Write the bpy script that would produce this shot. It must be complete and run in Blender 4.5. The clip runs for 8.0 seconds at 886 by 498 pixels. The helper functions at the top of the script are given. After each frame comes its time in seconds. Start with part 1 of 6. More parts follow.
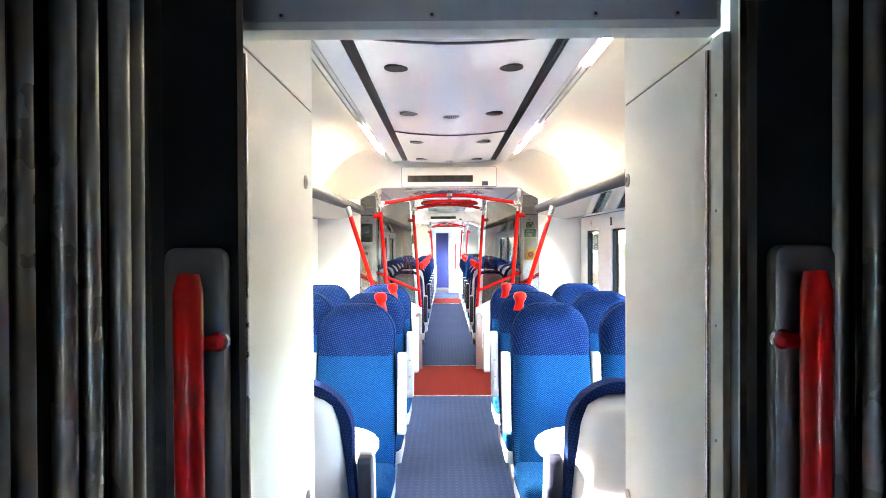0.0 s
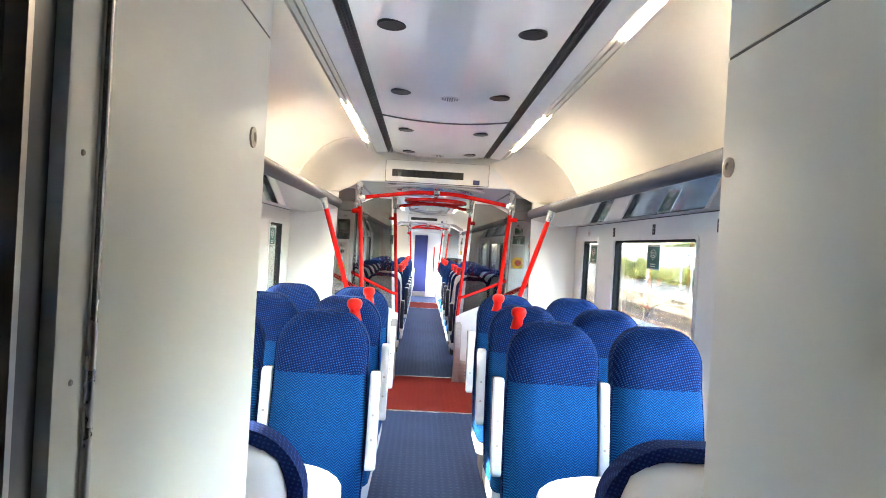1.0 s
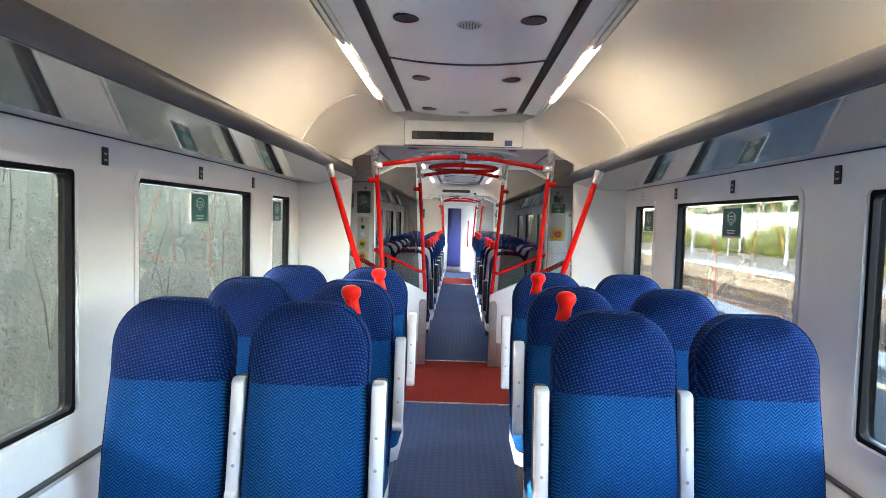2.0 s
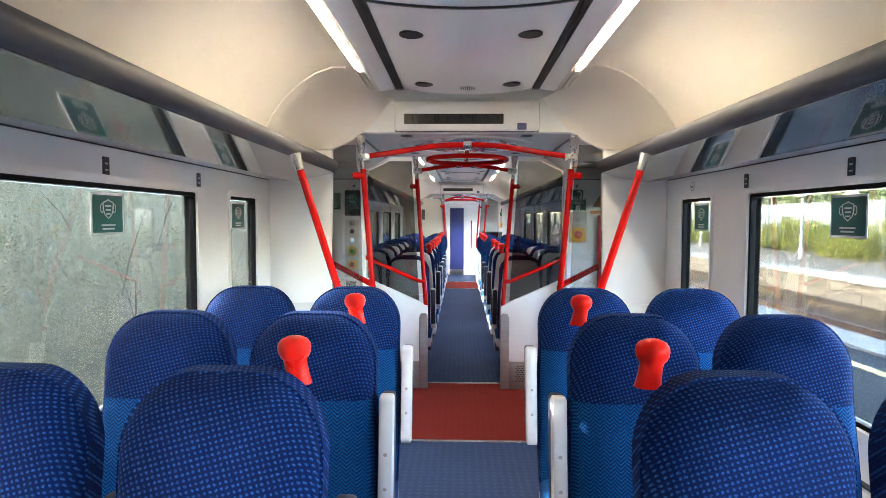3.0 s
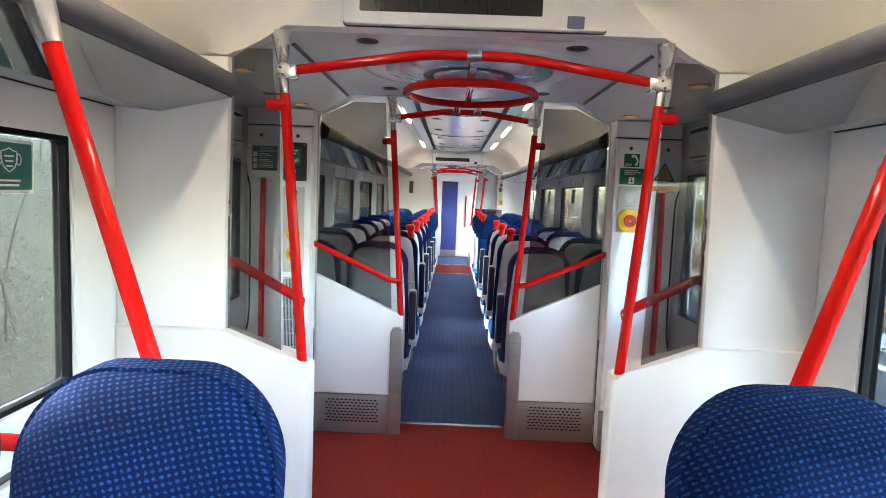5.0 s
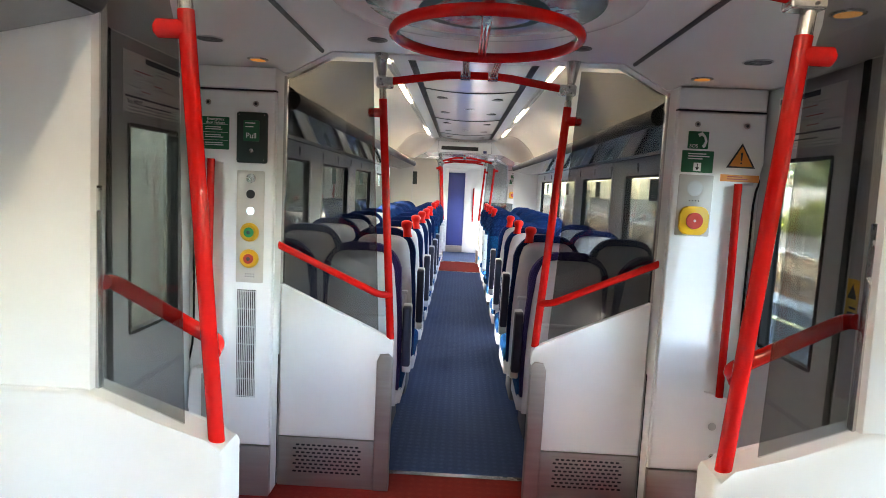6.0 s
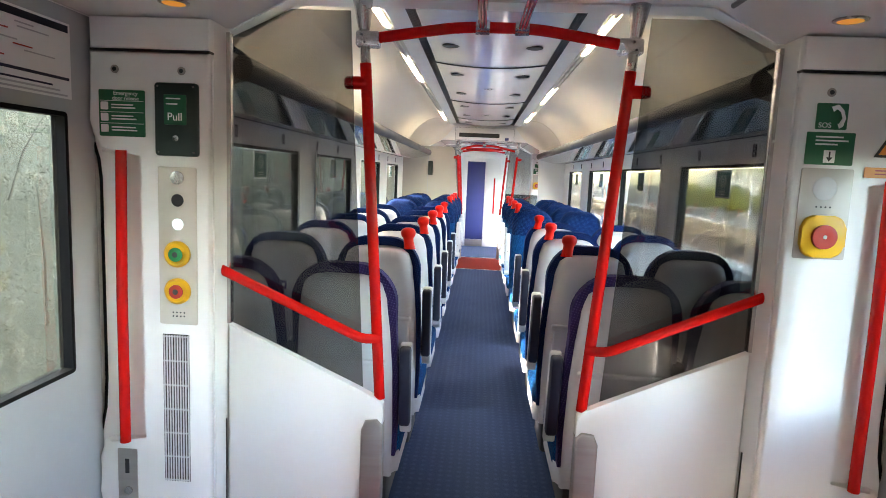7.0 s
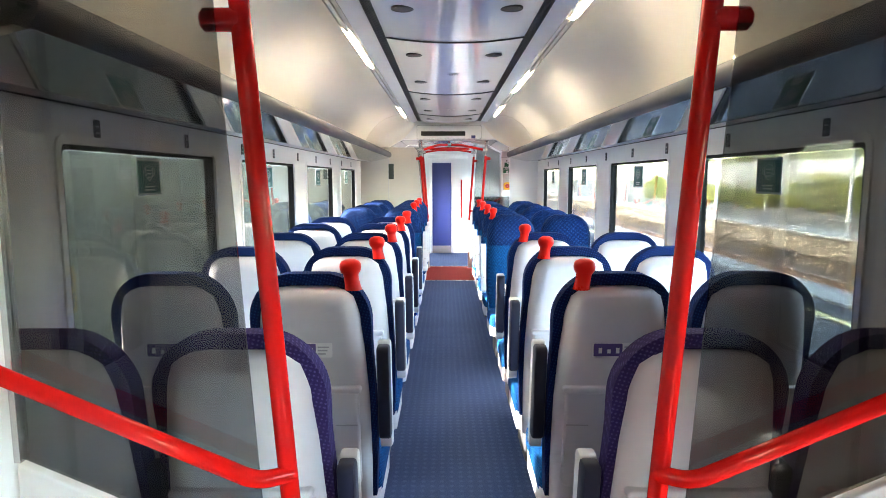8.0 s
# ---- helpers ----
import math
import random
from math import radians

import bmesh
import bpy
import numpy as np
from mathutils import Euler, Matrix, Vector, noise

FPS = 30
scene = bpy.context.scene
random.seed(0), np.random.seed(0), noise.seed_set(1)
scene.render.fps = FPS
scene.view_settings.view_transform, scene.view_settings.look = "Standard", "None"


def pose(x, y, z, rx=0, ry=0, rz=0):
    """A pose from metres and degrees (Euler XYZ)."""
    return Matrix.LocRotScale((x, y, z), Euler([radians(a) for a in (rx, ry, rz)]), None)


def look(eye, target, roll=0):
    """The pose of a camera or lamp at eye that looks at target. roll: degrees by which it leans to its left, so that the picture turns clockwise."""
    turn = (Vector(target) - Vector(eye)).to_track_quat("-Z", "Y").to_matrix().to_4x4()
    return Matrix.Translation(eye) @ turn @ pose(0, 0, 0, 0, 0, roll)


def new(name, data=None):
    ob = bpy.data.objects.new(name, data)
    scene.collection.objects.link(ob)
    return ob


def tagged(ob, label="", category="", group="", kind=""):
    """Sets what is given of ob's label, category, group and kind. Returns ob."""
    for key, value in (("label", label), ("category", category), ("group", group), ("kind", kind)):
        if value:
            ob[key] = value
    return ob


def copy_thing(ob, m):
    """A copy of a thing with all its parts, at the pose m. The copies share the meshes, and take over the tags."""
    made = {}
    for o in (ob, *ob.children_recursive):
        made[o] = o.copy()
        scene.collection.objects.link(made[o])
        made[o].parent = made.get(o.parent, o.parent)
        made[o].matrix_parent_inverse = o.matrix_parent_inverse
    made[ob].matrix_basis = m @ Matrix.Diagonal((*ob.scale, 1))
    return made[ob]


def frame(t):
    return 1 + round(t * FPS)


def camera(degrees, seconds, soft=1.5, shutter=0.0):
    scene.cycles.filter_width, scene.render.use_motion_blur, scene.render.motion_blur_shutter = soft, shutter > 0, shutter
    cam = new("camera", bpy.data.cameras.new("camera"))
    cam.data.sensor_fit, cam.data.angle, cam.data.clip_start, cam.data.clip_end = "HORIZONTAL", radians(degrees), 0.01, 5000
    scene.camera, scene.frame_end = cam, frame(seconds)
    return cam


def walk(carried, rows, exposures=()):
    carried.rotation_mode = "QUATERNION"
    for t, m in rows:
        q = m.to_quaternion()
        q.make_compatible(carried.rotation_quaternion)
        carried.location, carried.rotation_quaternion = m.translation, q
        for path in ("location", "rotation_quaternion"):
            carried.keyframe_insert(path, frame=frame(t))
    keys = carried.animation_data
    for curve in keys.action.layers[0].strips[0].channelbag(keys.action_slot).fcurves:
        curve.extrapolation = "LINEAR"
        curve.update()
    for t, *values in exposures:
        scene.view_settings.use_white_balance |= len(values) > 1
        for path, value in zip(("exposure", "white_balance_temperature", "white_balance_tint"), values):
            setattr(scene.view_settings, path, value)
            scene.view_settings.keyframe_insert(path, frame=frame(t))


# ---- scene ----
cam = camera(72.9, 8.0, soft=0.9)
PATH = [
    (0, (-0.041, 0.967, 1.53), (-0.048, 2.967, 1.508), -0.3),
    (0.5, (-0.042, 1.167, 1.506), (-0.013, 3.166, 1.457), 2.2),
    (1, (-0.098, 1.454, 1.52), (-0.028, 3.453, 1.511), 3.3),
    (1.5, (-0.046, 1.756, 1.489), (-0.092, 3.755, 1.448), 1.7),
    (1.7, (-0.009, 1.888, 1.492), (-0.067, 3.886, 1.419), 1.8),
    (2.8, (-0.084, 2.721, 1.526), (-0.087, 4.717, 1.41), 0.6),
    (3, (-0.041, 2.911, 1.51), (-0.097, 4.908, 1.411), 0.2),
    (3.5, (-0.063, 3.346, 1.496), (-0.076, 5.344, 1.411), 2.0),
    (4, (-0.066, 3.77, 1.517), (-0.043, 5.766, 1.403), 0.5),
    (4.5, (-0.042, 4.19, 1.516), (-0.09, 6.183, 1.361), 1.2),
    (4.7, (-0.054, 4.357, 1.489), (-0.063, 6.349, 1.316), 2.2),
    (5.8, (-0.039, 5.258, 1.507), (-0.142, 7.246, 1.316), 2.2),
    (6, (-0.049, 5.437, 1.474), (-0.095, 7.426, 1.269), 2.8),
    (6.5, (-0.048, 5.834, 1.507), (-0.027, 7.82, 1.266), 1.3),
    (7, (-0.034, 6.258, 1.517), (-0.147, 8.24, 1.27), 2.4),
    (7.5, (-0.073, 6.717, 1.527), (-0.052, 8.704, 1.302), 1.6),
    (8, (-0.054, 7.13, 1.52), (-0.062, 9.116, 1.284), -0.1),
]
walk(cam, [(t, look(eye, target, roll)) for t, eye, target, roll in PATH],
     exposures=[(0, 8.1, 6850, 12), (0.5, 8.28, 6850, 12), (1.0, 7.48, 6800, 13), (1.5, 6.9, 6800, 13),
                (3.0, 6.74, 6650, 13), (4.5, 6.85, 6450, 12), (6.0, 6.66, 7000, 12), (6.5, 6.88, 7000, 10),
                (7.0, 6.88, 7150, 12), (7.5, 6.80, 7250, 11), (8.0, 7.12, 6850, 11)])

# ---- world and sun ----
SUN_DIR = Vector((-1.0, 0.08, 0.43)).normalized()
world = bpy.data.worlds.new("sky")
scene.world = world
world.use_nodes = True
wn = world.node_tree.nodes
sky = wn.new("ShaderNodeTexSky")
sky.sky_type = "NISHITA"
sky.sun_disc = False
sky.sun_elevation = math.asin(SUN_DIR.z)
sky.sun_rotation = math.atan2(SUN_DIR.x, SUN_DIR.y)
sky.air_density, sky.dust_density = 1.0, 1.5
wn["Background"].inputs["Strength"].default_value = 0.15
world.node_tree.links.new(sky.outputs["Color"], wn["Background"].inputs["Color"])
sun = new("sun", bpy.data.lights.new("sun", "SUN"))
sun.data.energy, sun.data.angle, sun.data.color = 0.7, radians(0.8), (1.0, 0.95, 0.87)
sun.rotation_mode = "QUATERNION"
sun.rotation_quaternion = SUN_DIR.to_track_quat("Z", "Y")


# ---- materials ----
class Nodes:
    """Small helper to write node trees briefly."""

    def __init__(self, name):
        self.mat = bpy.data.materials.new(name)
        self.mat.use_nodes = True
        self.tree = self.mat.node_tree
        self.n, self.links = self.tree.nodes, self.tree.links
        self.bsdf = self.n["Principled BSDF"]

    def add(self, kind, **values):
        node = self.n.new(kind)
        for key, value in values.items():
            setattr(node, key, value)
        return node

    def link(self, a, b):
        self.links.new(a, b)

    def math(self, op, a, b=None):
        node = self.add("ShaderNodeMath", operation=op)
        for i, v in enumerate((a, b)):
            if v is None:
                continue
            if isinstance(v, (int, float)):
                node.inputs[i].default_value = v
            else:
                self.link(v, node.inputs[i])
        return node.outputs[0]

    def coords(self):
        return self.add("ShaderNodeTexCoord").outputs["Object"]

    def noise(self, scale, detail=4, rough=0.55, stretch=None):
        tex = self.add("ShaderNodeTexNoise")
        tex.inputs["Scale"].default_value = scale
        tex.inputs["Detail"].default_value = detail
        tex.inputs["Roughness"].default_value = rough
        co = self.coords()
        if stretch:
            mp = self.add("ShaderNodeMapping")
            mp.inputs["Scale"].default_value = stretch
            self.link(co, mp.inputs["Vector"])
            co = mp.outputs["Vector"]
        self.link(co, tex.inputs["Vector"])
        return tex.outputs["Fac"]

    def mix(self, fac, a, b):
        node = self.add("ShaderNodeMix", data_type="RGBA")
        if isinstance(fac, (int, float)):
            node.inputs[0].default_value = fac
        else:
            self.link(fac, node.inputs[0])
        for slot, v in ((6, a), (7, b)):
            if isinstance(v, tuple):
                node.inputs[slot].default_value = (*v, 1)
            else:
                self.link(v, node.inputs[slot])
        return node.outputs[2]

    def ramp(self, fac, lo, hi):
        node = self.add("ShaderNodeMapRange")
        node.inputs["From Min"].default_value = lo
        node.inputs["From Max"].default_value = hi
        self.link(fac, node.inputs["Value"])
        return node.outputs["Result"]

    def bump(self, height, strength, distance=0.002):
        node = self.add("ShaderNodeBump")
        node.inputs["Strength"].default_value = strength
        node.inputs["Distance"].default_value = distance
        self.link(height, node.inputs["Height"])
        self.link(node.outputs["Normal"], self.bsdf.inputs["Normal"])

    def colour(self, c):
        if isinstance(c, tuple):
            self.bsdf.inputs["Base Color"].default_value = (*c, 1)
        else:
            self.link(c, self.bsdf.inputs["Base Color"])


def plain(name, a, b=None, scale=3.0, rough=0.4, metal=0.0, grain=120.0, bump=0.06, spec=0.5, rough_var=0.12, stretch=None):
    """A surface with two scales of variation: broad patches between the colours a and b, and a fine grain."""
    m = Nodes(name)
    b = b or tuple(v * 0.9 for v in a)
    broad = m.noise(scale, 5, 0.6, stretch)
    fine = m.noise(grain, 3, 0.6, stretch)
    m.colour(m.mix(m.ramp(broad, 0.35, 0.7), a, b))
    r = m.math("ADD", m.math("MULTIPLY", m.math("SUBTRACT", broad, 0.5), rough_var * 2), rough)
    m.link(r, m.bsdf.inputs["Roughness"])
    m.bsdf.inputs["Metallic"].default_value = metal
    m.bsdf.inputs["Specular IOR Level"].default_value = spec
    if bump:
        m.bump(fine, bump)
    return m.mat


def glow(name, colour, strength):
    m = Nodes(name)
    m.colour(colour)
    m.bsdf.inputs["Emission Color"].default_value = (*colour, 1)
    m.bsdf.inputs["Emission Strength"].default_value = strength
    return m.mat


def glass(name, tint, gloss=1.0, dirt=0.0):
    """A pane: clear with a tint, mirror gloss by Fresnel, and a thin film of dust."""
    m = Nodes(name)
    m.n.remove(m.bsdf)
    clear = m.add("ShaderNodeBsdfTransparent")
    clear.inputs["Color"].default_value = (*tint, 1)
    shine = m.add("ShaderNodeBsdfGlossy")
    shine.inputs["Roughness"].default_value = 0.015
    edge = m.add("ShaderNodeLayerWeight").outputs["Facing"]
    two = m.math("MULTIPLY", m.math("ADD", m.math("MULTIPLY", m.math("POWER", edge, 4.5), 0.9), 0.04), gloss)
    mixer = m.add("ShaderNodeMixShader")
    m.link(two, mixer.inputs[0])
    m.link(clear.outputs[0], mixer.inputs[1])
    m.link(shine.outputs[0], mixer.inputs[2])
    out = mixer.outputs[0]
    if dirt:
        dust = m.add("ShaderNodeBsdfDiffuse")
        dust.inputs["Color"].default_value = (0.50, 0.46, 0.37, 1)
        streak = m.noise(7, 6, 0.65, (1, 1, 0.35))
        over = m.add("ShaderNodeMixShader")
        m.link(m.math("MULTIPLY", m.ramp(streak, 0.2, 0.8), dirt), over.inputs[0])
        m.link(out, over.inputs[1])
        m.link(dust.outputs[0], over.inputs[2])
        out = over.outputs[0]
    m.link(out, m.n["Material Output"].inputs["Surface"])
    return m.mat


def moquette(name, base, dark, fleck, kind):
    """Woven seat cloth: small dots in rows, or a herringbone of short slanted stitches."""
    m = Nodes(name)
    sep = m.add("ShaderNodeSeparateXYZ")
    m.link(m.coords(), sep.inputs[0])
    x, y, z = sep.outputs
    up = m.math("ADD", z, m.math("MULTIPLY", y, 0.9))
    if kind == "dots":
        skew = m.math("MULTIPLY", m.math("SUBTRACT", m.noise(160, 2), 0.5), 0.007)
        a = m.math("SINE", m.math("MULTIPLY", m.math("ADD", m.math("ADD", m.math("MULTIPLY", x, 0.62), up), skew), 330))
        b = m.math("SINE", m.math("MULTIPLY", m.math("SUBTRACT", m.math("ADD", m.math("MULTIPLY", x, 1.1), skew), m.math("MULTIPLY", up, 0.55)), 330))
        spot = m.math("MULTIPLY", m.ramp(m.math("MULTIPLY", a, b), 0.12, 0.9), m.ramp(m.noise(300, 2), 0.25, 0.6))
        row = m.math("SINE", m.math("MULTIPLY", up, 900))
    else:
        col = m.math("FLOOR", m.math("MULTIPLY", x, 66))
        odd = m.math("SUBTRACT", m.math("MULTIPLY", m.math("MODULO", m.math("ABSOLUTE", col), 2), 2), 1)
        slant = m.math("ADD", m.math("MULTIPLY", up, 500), m.math("MULTIPLY", m.math("MULTIPLY", x, 520), odd))
        spot = m.math("MULTIPLY", m.ramp(m.math("SINE", slant), -0.2, 0.9), m.ramp(m.noise(260, 2), 0.2, 0.62))
        row = m.math("SINE", m.math("MULTIPLY", x, 900))
    wear = m.noise(6, 4)
    fuzz = m.noise(500, 2)
    ground = m.mix(m.ramp(wear, 0.3, 0.75), base, dark)
    ground = m.mix(m.math("MULTIPLY", fuzz, 0.5), ground, dark)
    m.colour(m.mix(m.math("MULTIPLY", spot, 0.75), ground, fleck))
    m.bsdf.inputs["Roughness"].default_value = 0.85
    m.bsdf.inputs["Specular IOR Level"].default_value = 0.08
    m.bsdf.inputs["Sheen Weight"].default_value = 0.0
    m.bump(m.math("ADD", m.math("ADD", spot, m.math("MULTIPLY", row, 0.15)), fuzz), 0.5, 0.0025)
    return m.mat


def carpet(name, base, dark, fleck):
    m = Nodes(name)
    broad = m.noise(1.3, 5, 0.6)
    fine = m.noise(230, 3, 0.7)
    sep = m.add("ShaderNodeSeparateXYZ")
    m.link(m.coords(), sep.inputs[0])
    x, y, _ = sep.outputs
    a = m.math("SINE", m.math("MULTIPLY", m.math("ADD", x, y), 66))
    b = m.math("SINE", m.math("MULTIPLY", m.math("SUBTRACT", x, y), 66))
    spot = m.ramp(m.math("ADD", m.math("MULTIPLY", a, b), m.math("MULTIPLY", m.math("SUBTRACT", fine, 0.5), 2.6)), 0.25, 0.95)
    c = m.mix(m.ramp(broad, 0.3, 0.7), base, dark)
    c = m.mix(m.math("MULTIPLY", m.ramp(fine, 0.4, 0.7), 0.5), c, fleck)
    m.colour(m.mix(m.math("MULTIPLY", spot, 0.36), c, fleck))
    m.bsdf.inputs["Roughness"].default_value = 0.9
    m.bsdf.inputs["Specular IOR Level"].default_value = 0.2
    m.bump(fine, 0.6, 0.004)
    return m.mat


def mottled(name, colours, scale, rough=0.85, bump=0.6, distance=0.03, stretch=None):
    """Earth, ballast, concrete, leaves: three colours in patches, rough."""
    m = Nodes(name)
    a = m.noise(scale, 6, 0.65, stretch)
    b = m.noise(scale * 5.3, 5, 0.7, stretch)
    c = m.mix(m.ramp(a, 0.38, 0.62), colours[0], colours[1])
    m.colour(m.mix(m.ramp(b, 0.48, 0.68), c, colours[2]))
    m.bsdf.inputs["Roughness"].default_value = rough
    m.bsdf.inputs["Specular IOR Level"].default_value = 0.15
    m.bump(b, bump, distance)
    return m.mat


def stonework(name, pale, brown, soot):
    """Old stone blocks, each of its own tone, with soot stains that run over the joints."""
    m = Nodes(name)
    a, b = m.noise(2.3, 6, 0.7), m.noise(17, 5, 0.7)
    own = m.add("ShaderNodeObjectInfo").outputs["Random"]
    c = m.mix(m.ramp(own, 0.25, 1.6), pale, brown)
    c = m.mix(m.ramp(a, 0.50, 0.74), c, brown)
    m.colour(m.mix(m.math("MULTIPLY", m.ramp(b, 0.54, 0.74), 0.7), c, soot))
    m.bsdf.inputs["Roughness"].default_value = 0.9
    m.bsdf.inputs["Specular IOR Level"].default_value = 0.15
    m.bump(b, 0.8, 0.02)
    return m.mat


def leafy(name, colours):
    m = Nodes(name)
    rnd = m.add("ShaderNodeNewGeometry").outputs["Random Per Island"]
    c = m.mix(m.ramp(rnd, 0.0, 0.6), colours[0], colours[1])
    m.colour(m.mix(m.ramp(rnd, 0.6, 1.0), c, colours[2]))
    m.bsdf.inputs["Roughness"].default_value = 0.6
    m.bsdf.inputs["Subsurface Weight"].default_value = 0.0
    return m.mat


WHITE = plain("white_panel", (0.83, 0.83, 0.82), (0.78, 0.78, 0.77), 1.6, 0.38, bump=0.03)
WARM = plain("door_cupboard_white", (0.80, 0.80, 0.76), (0.75, 0.75, 0.71), 1.2, 0.42, bump=0.05, grain=300)
CREAM = plain("cove_lining", (0.83, 0.785, 0.70), (0.79, 0.745, 0.665), 1.0, 0.33, metal=0.10, bump=0.02, rough_var=0.03, spec=0.9)
CEIL = plain("ceiling_panel", (0.90, 0.90, 0.91), (0.87, 0.87, 0.89), 0.8, 0.11, metal=0.10, bump=0.02, rough_var=0.04, spec=0.8)
VCEIL = plain("vestibule_ceiling", (0.84, 0.84, 0.83), (0.80, 0.80, 0.79), 1.5, 0.2, metal=0.0, bump=0.02, rough_var=0.05)
BLACK = plain("black_trim", (0.012, 0.012, 0.014), (0.02, 0.02, 0.02), 4, 0.5)
RUBBER = plain("black_rubber", (0.004, 0.004, 0.0045), (0.007, 0.007, 0.0075), 5, 0.6, spec=0.08)
GLOSSBLACK = plain("gloss_black", (0.012, 0.012, 0.014), (0.02, 0.02, 0.022), 2, 0.12, spec=0.8)
BELLOWS = plain("bellows_rubber", (0.24, 0.23, 0.205), (0.29, 0.28, 0.25), 3, 0.3, metal=0.3, grain=60, bump=0.12)
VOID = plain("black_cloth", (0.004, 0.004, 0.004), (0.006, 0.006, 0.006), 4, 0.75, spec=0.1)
PLATE = plain("handle_plate", (0.075, 0.068, 0.066), (0.06, 0.055, 0.053), 3, 0.4)
RACK = plain("rack_rail_grey", (0.088, 0.089, 0.102), (0.072, 0.073, 0.085), 3, 0.55, spec=0.3)
RACKUNDER = plain("rack_underside", (0.37, 0.37, 0.38), (0.34, 0.34, 0.35), 1.5, 0.06, metal=0.85, bump=0.0, rough_var=0.03)
RED = plain("red_paint", (0.60, 0.008, 0.006), (0.54, 0.007, 0.006), 5, 0.12, bump=0.01, rough_var=0.03, spec=0.35)
REDPLASTIC = plain("red_plastic", (0.68, 0.010, 0.005), (0.62, 0.009, 0.005), 8, 0.30, bump=0.02, spec=0.22)
STEEL = plain("brushed_steel", (0.42, 0.38, 0.35), (0.36, 0.32, 0.30), 2.5, 0.34, metal=0.85, grain=90, bump=0.08, stretch=(1, 1, 12))
CHROME = plain("bright_metal", (0.62, 0.61, 0.60), (0.55, 0.54, 0.53), 6, 0.25, metal=0.9, bump=0.03)
DOORGREY = plain("door_grey", (0.40, 0.41, 0.42), (0.36, 0.37, 0.38), 1.5, 0.4)
SHELL = plain("seat_shell", (0.64, 0.63, 0.66), (0.58, 0.57, 0.61), 2.5, 0.42, grain=260, bump=0.08)
ARMWHITE = plain("armrest_white", (0.68, 0.69, 0.69), (0.61, 0.62, 0.63), 5, 0.45)
NAVY = plain("navy_pad", (0.006, 0.009, 0.028), (0.009, 0.012, 0.034), 6, 0.6, grain=300, bump=0.15)
TABLE = plain("table_top", (0.74, 0.74, 0.72), (0.68, 0.68, 0.67), 2, 0.3)
GREY = plain("pale_grey", (0.45, 0.45, 0.46), (0.40, 0.40, 0.41), 3, 0.5)
DARKGREY = plain("dark_grey", (0.045, 0.045, 0.05), (0.06, 0.06, 0.065), 3, 0.4)
BOXDARK = plain("release_box", (0.010, 0.022, 0.020), (0.014, 0.028, 0.025), 6, 0.35)
GREEN = plain("sign_green", (0.006, 0.105, 0.045), (0.007, 0.12, 0.05), 5, 0.4, bump=0)
TEAL = plain("sticker_teal", (0.010, 0.115, 0.105), (0.012, 0.13, 0.12), 5, 0.4, bump=0)
SIGNWHITE = plain("sign_white", (0.78, 0.78, 0.78), (0.72, 0.72, 0.72), 5, 0.4, bump=0)
YELLOW = plain("yellow_plastic", (0.72, 0.40, 0.01), (0.66, 0.36, 0.01), 8, 0.35)
ORANGE = plain("sign_orange", (0.70, 0.24, 0.03), (0.64, 0.21, 0.03), 8, 0.4, bump=0)
BUTTONGREEN = plain("button_green", (0.01, 0.22, 0.07), (0.01, 0.18, 0.06), 9, 0.35)
BUTTONRED = plain("button_red", (0.40, 0.03, 0.02), (0.34, 0.025, 0.02), 9, 0.35)
PURPLE = plain("sign_purple", (0.09, 0.06, 0.22), (0.08, 0.05, 0.20), 6, 0.4, bump=0)
DISPLAY = plain("display_screen", (0.008, 0.007, 0.006), (0.014, 0.012, 0.010), 14, 0.3, bump=0, stretch=(8, 1, 1))
BLUEDOOR = plain("blue_door", (0.035, 0.045, 0.17), (0.03, 0.04, 0.15), 1.5, 0.35)
FABHEAD = moquette("moquette_dark", (0.0018, 0.0125, 0.074), (0.0013, 0.0085, 0.052), (0.028, 0.115, 0.345), "dots")
FABBODY = moquette("moquette_azure", (0.002, 0.034, 0.130), (0.001, 0.022, 0.090), (0.005, 0.140, 0.38), "stitch")
FABEDGE = moquette("moquette_purple", (0.035, 0.022, 0.10), (0.022, 0.015, 0.07), (0.10, 0.08, 0.22), "dots")
RIMCLOTH = moquette("moquette_edge", (0.004, 0.016, 0.085), (0.003, 0.011, 0.060), (0.018, 0.060, 0.22), "dots")
CARPET = carpet("blue_carpet", (0.042, 0.075, 0.185), (0.028, 0.054, 0.140), (0.115, 0.175, 0.34))
REDMAT = carpet("red_mat", (0.27, 0.022, 0.016), (0.21, 0.016, 0.012), (0.34, 0.045, 0.03))
PANE = glass("window_glass", (0.30, 0.311, 0.303), 0.8, 0.01)
DIRTYPANE = glass("dusty_window_glass", (0.52, 0.505, 0.46), 0.9, 0.05)
SHADEPANE = glass("shaded_window_glass", (0.45, 0.445, 0.41), 1.2, 0.014)
SCREEN = glass("smoked_glass", (0.525, 0.525, 0.515), 1.0)
DRAUGHT = glass("lightly_smoked_glass", (0.64, 0.64, 0.63), 1.0)
# window_glass in a lighter tint, only to brighten the view through middle right windows
BRIGHTPANE = glass("brightened_view_glass", (0.37, 0.382, 0.37), 0.8, 0.01)
TUBE = glow("lamp_diffuser", (1.0, 0.87, 0.65), 0.85)
# weaker copy of lamp_diffuser, set to balance the middle saloon against the front
TUBEDIM = glow("dimmer_lamp_diffuser", (1.0, 0.87, 0.65), 0.72)
TUBEOFF = plain("unlit_diffuser", (0.62, 0.60, 0.55), (0.58, 0.56, 0.51), 3, 0.35)
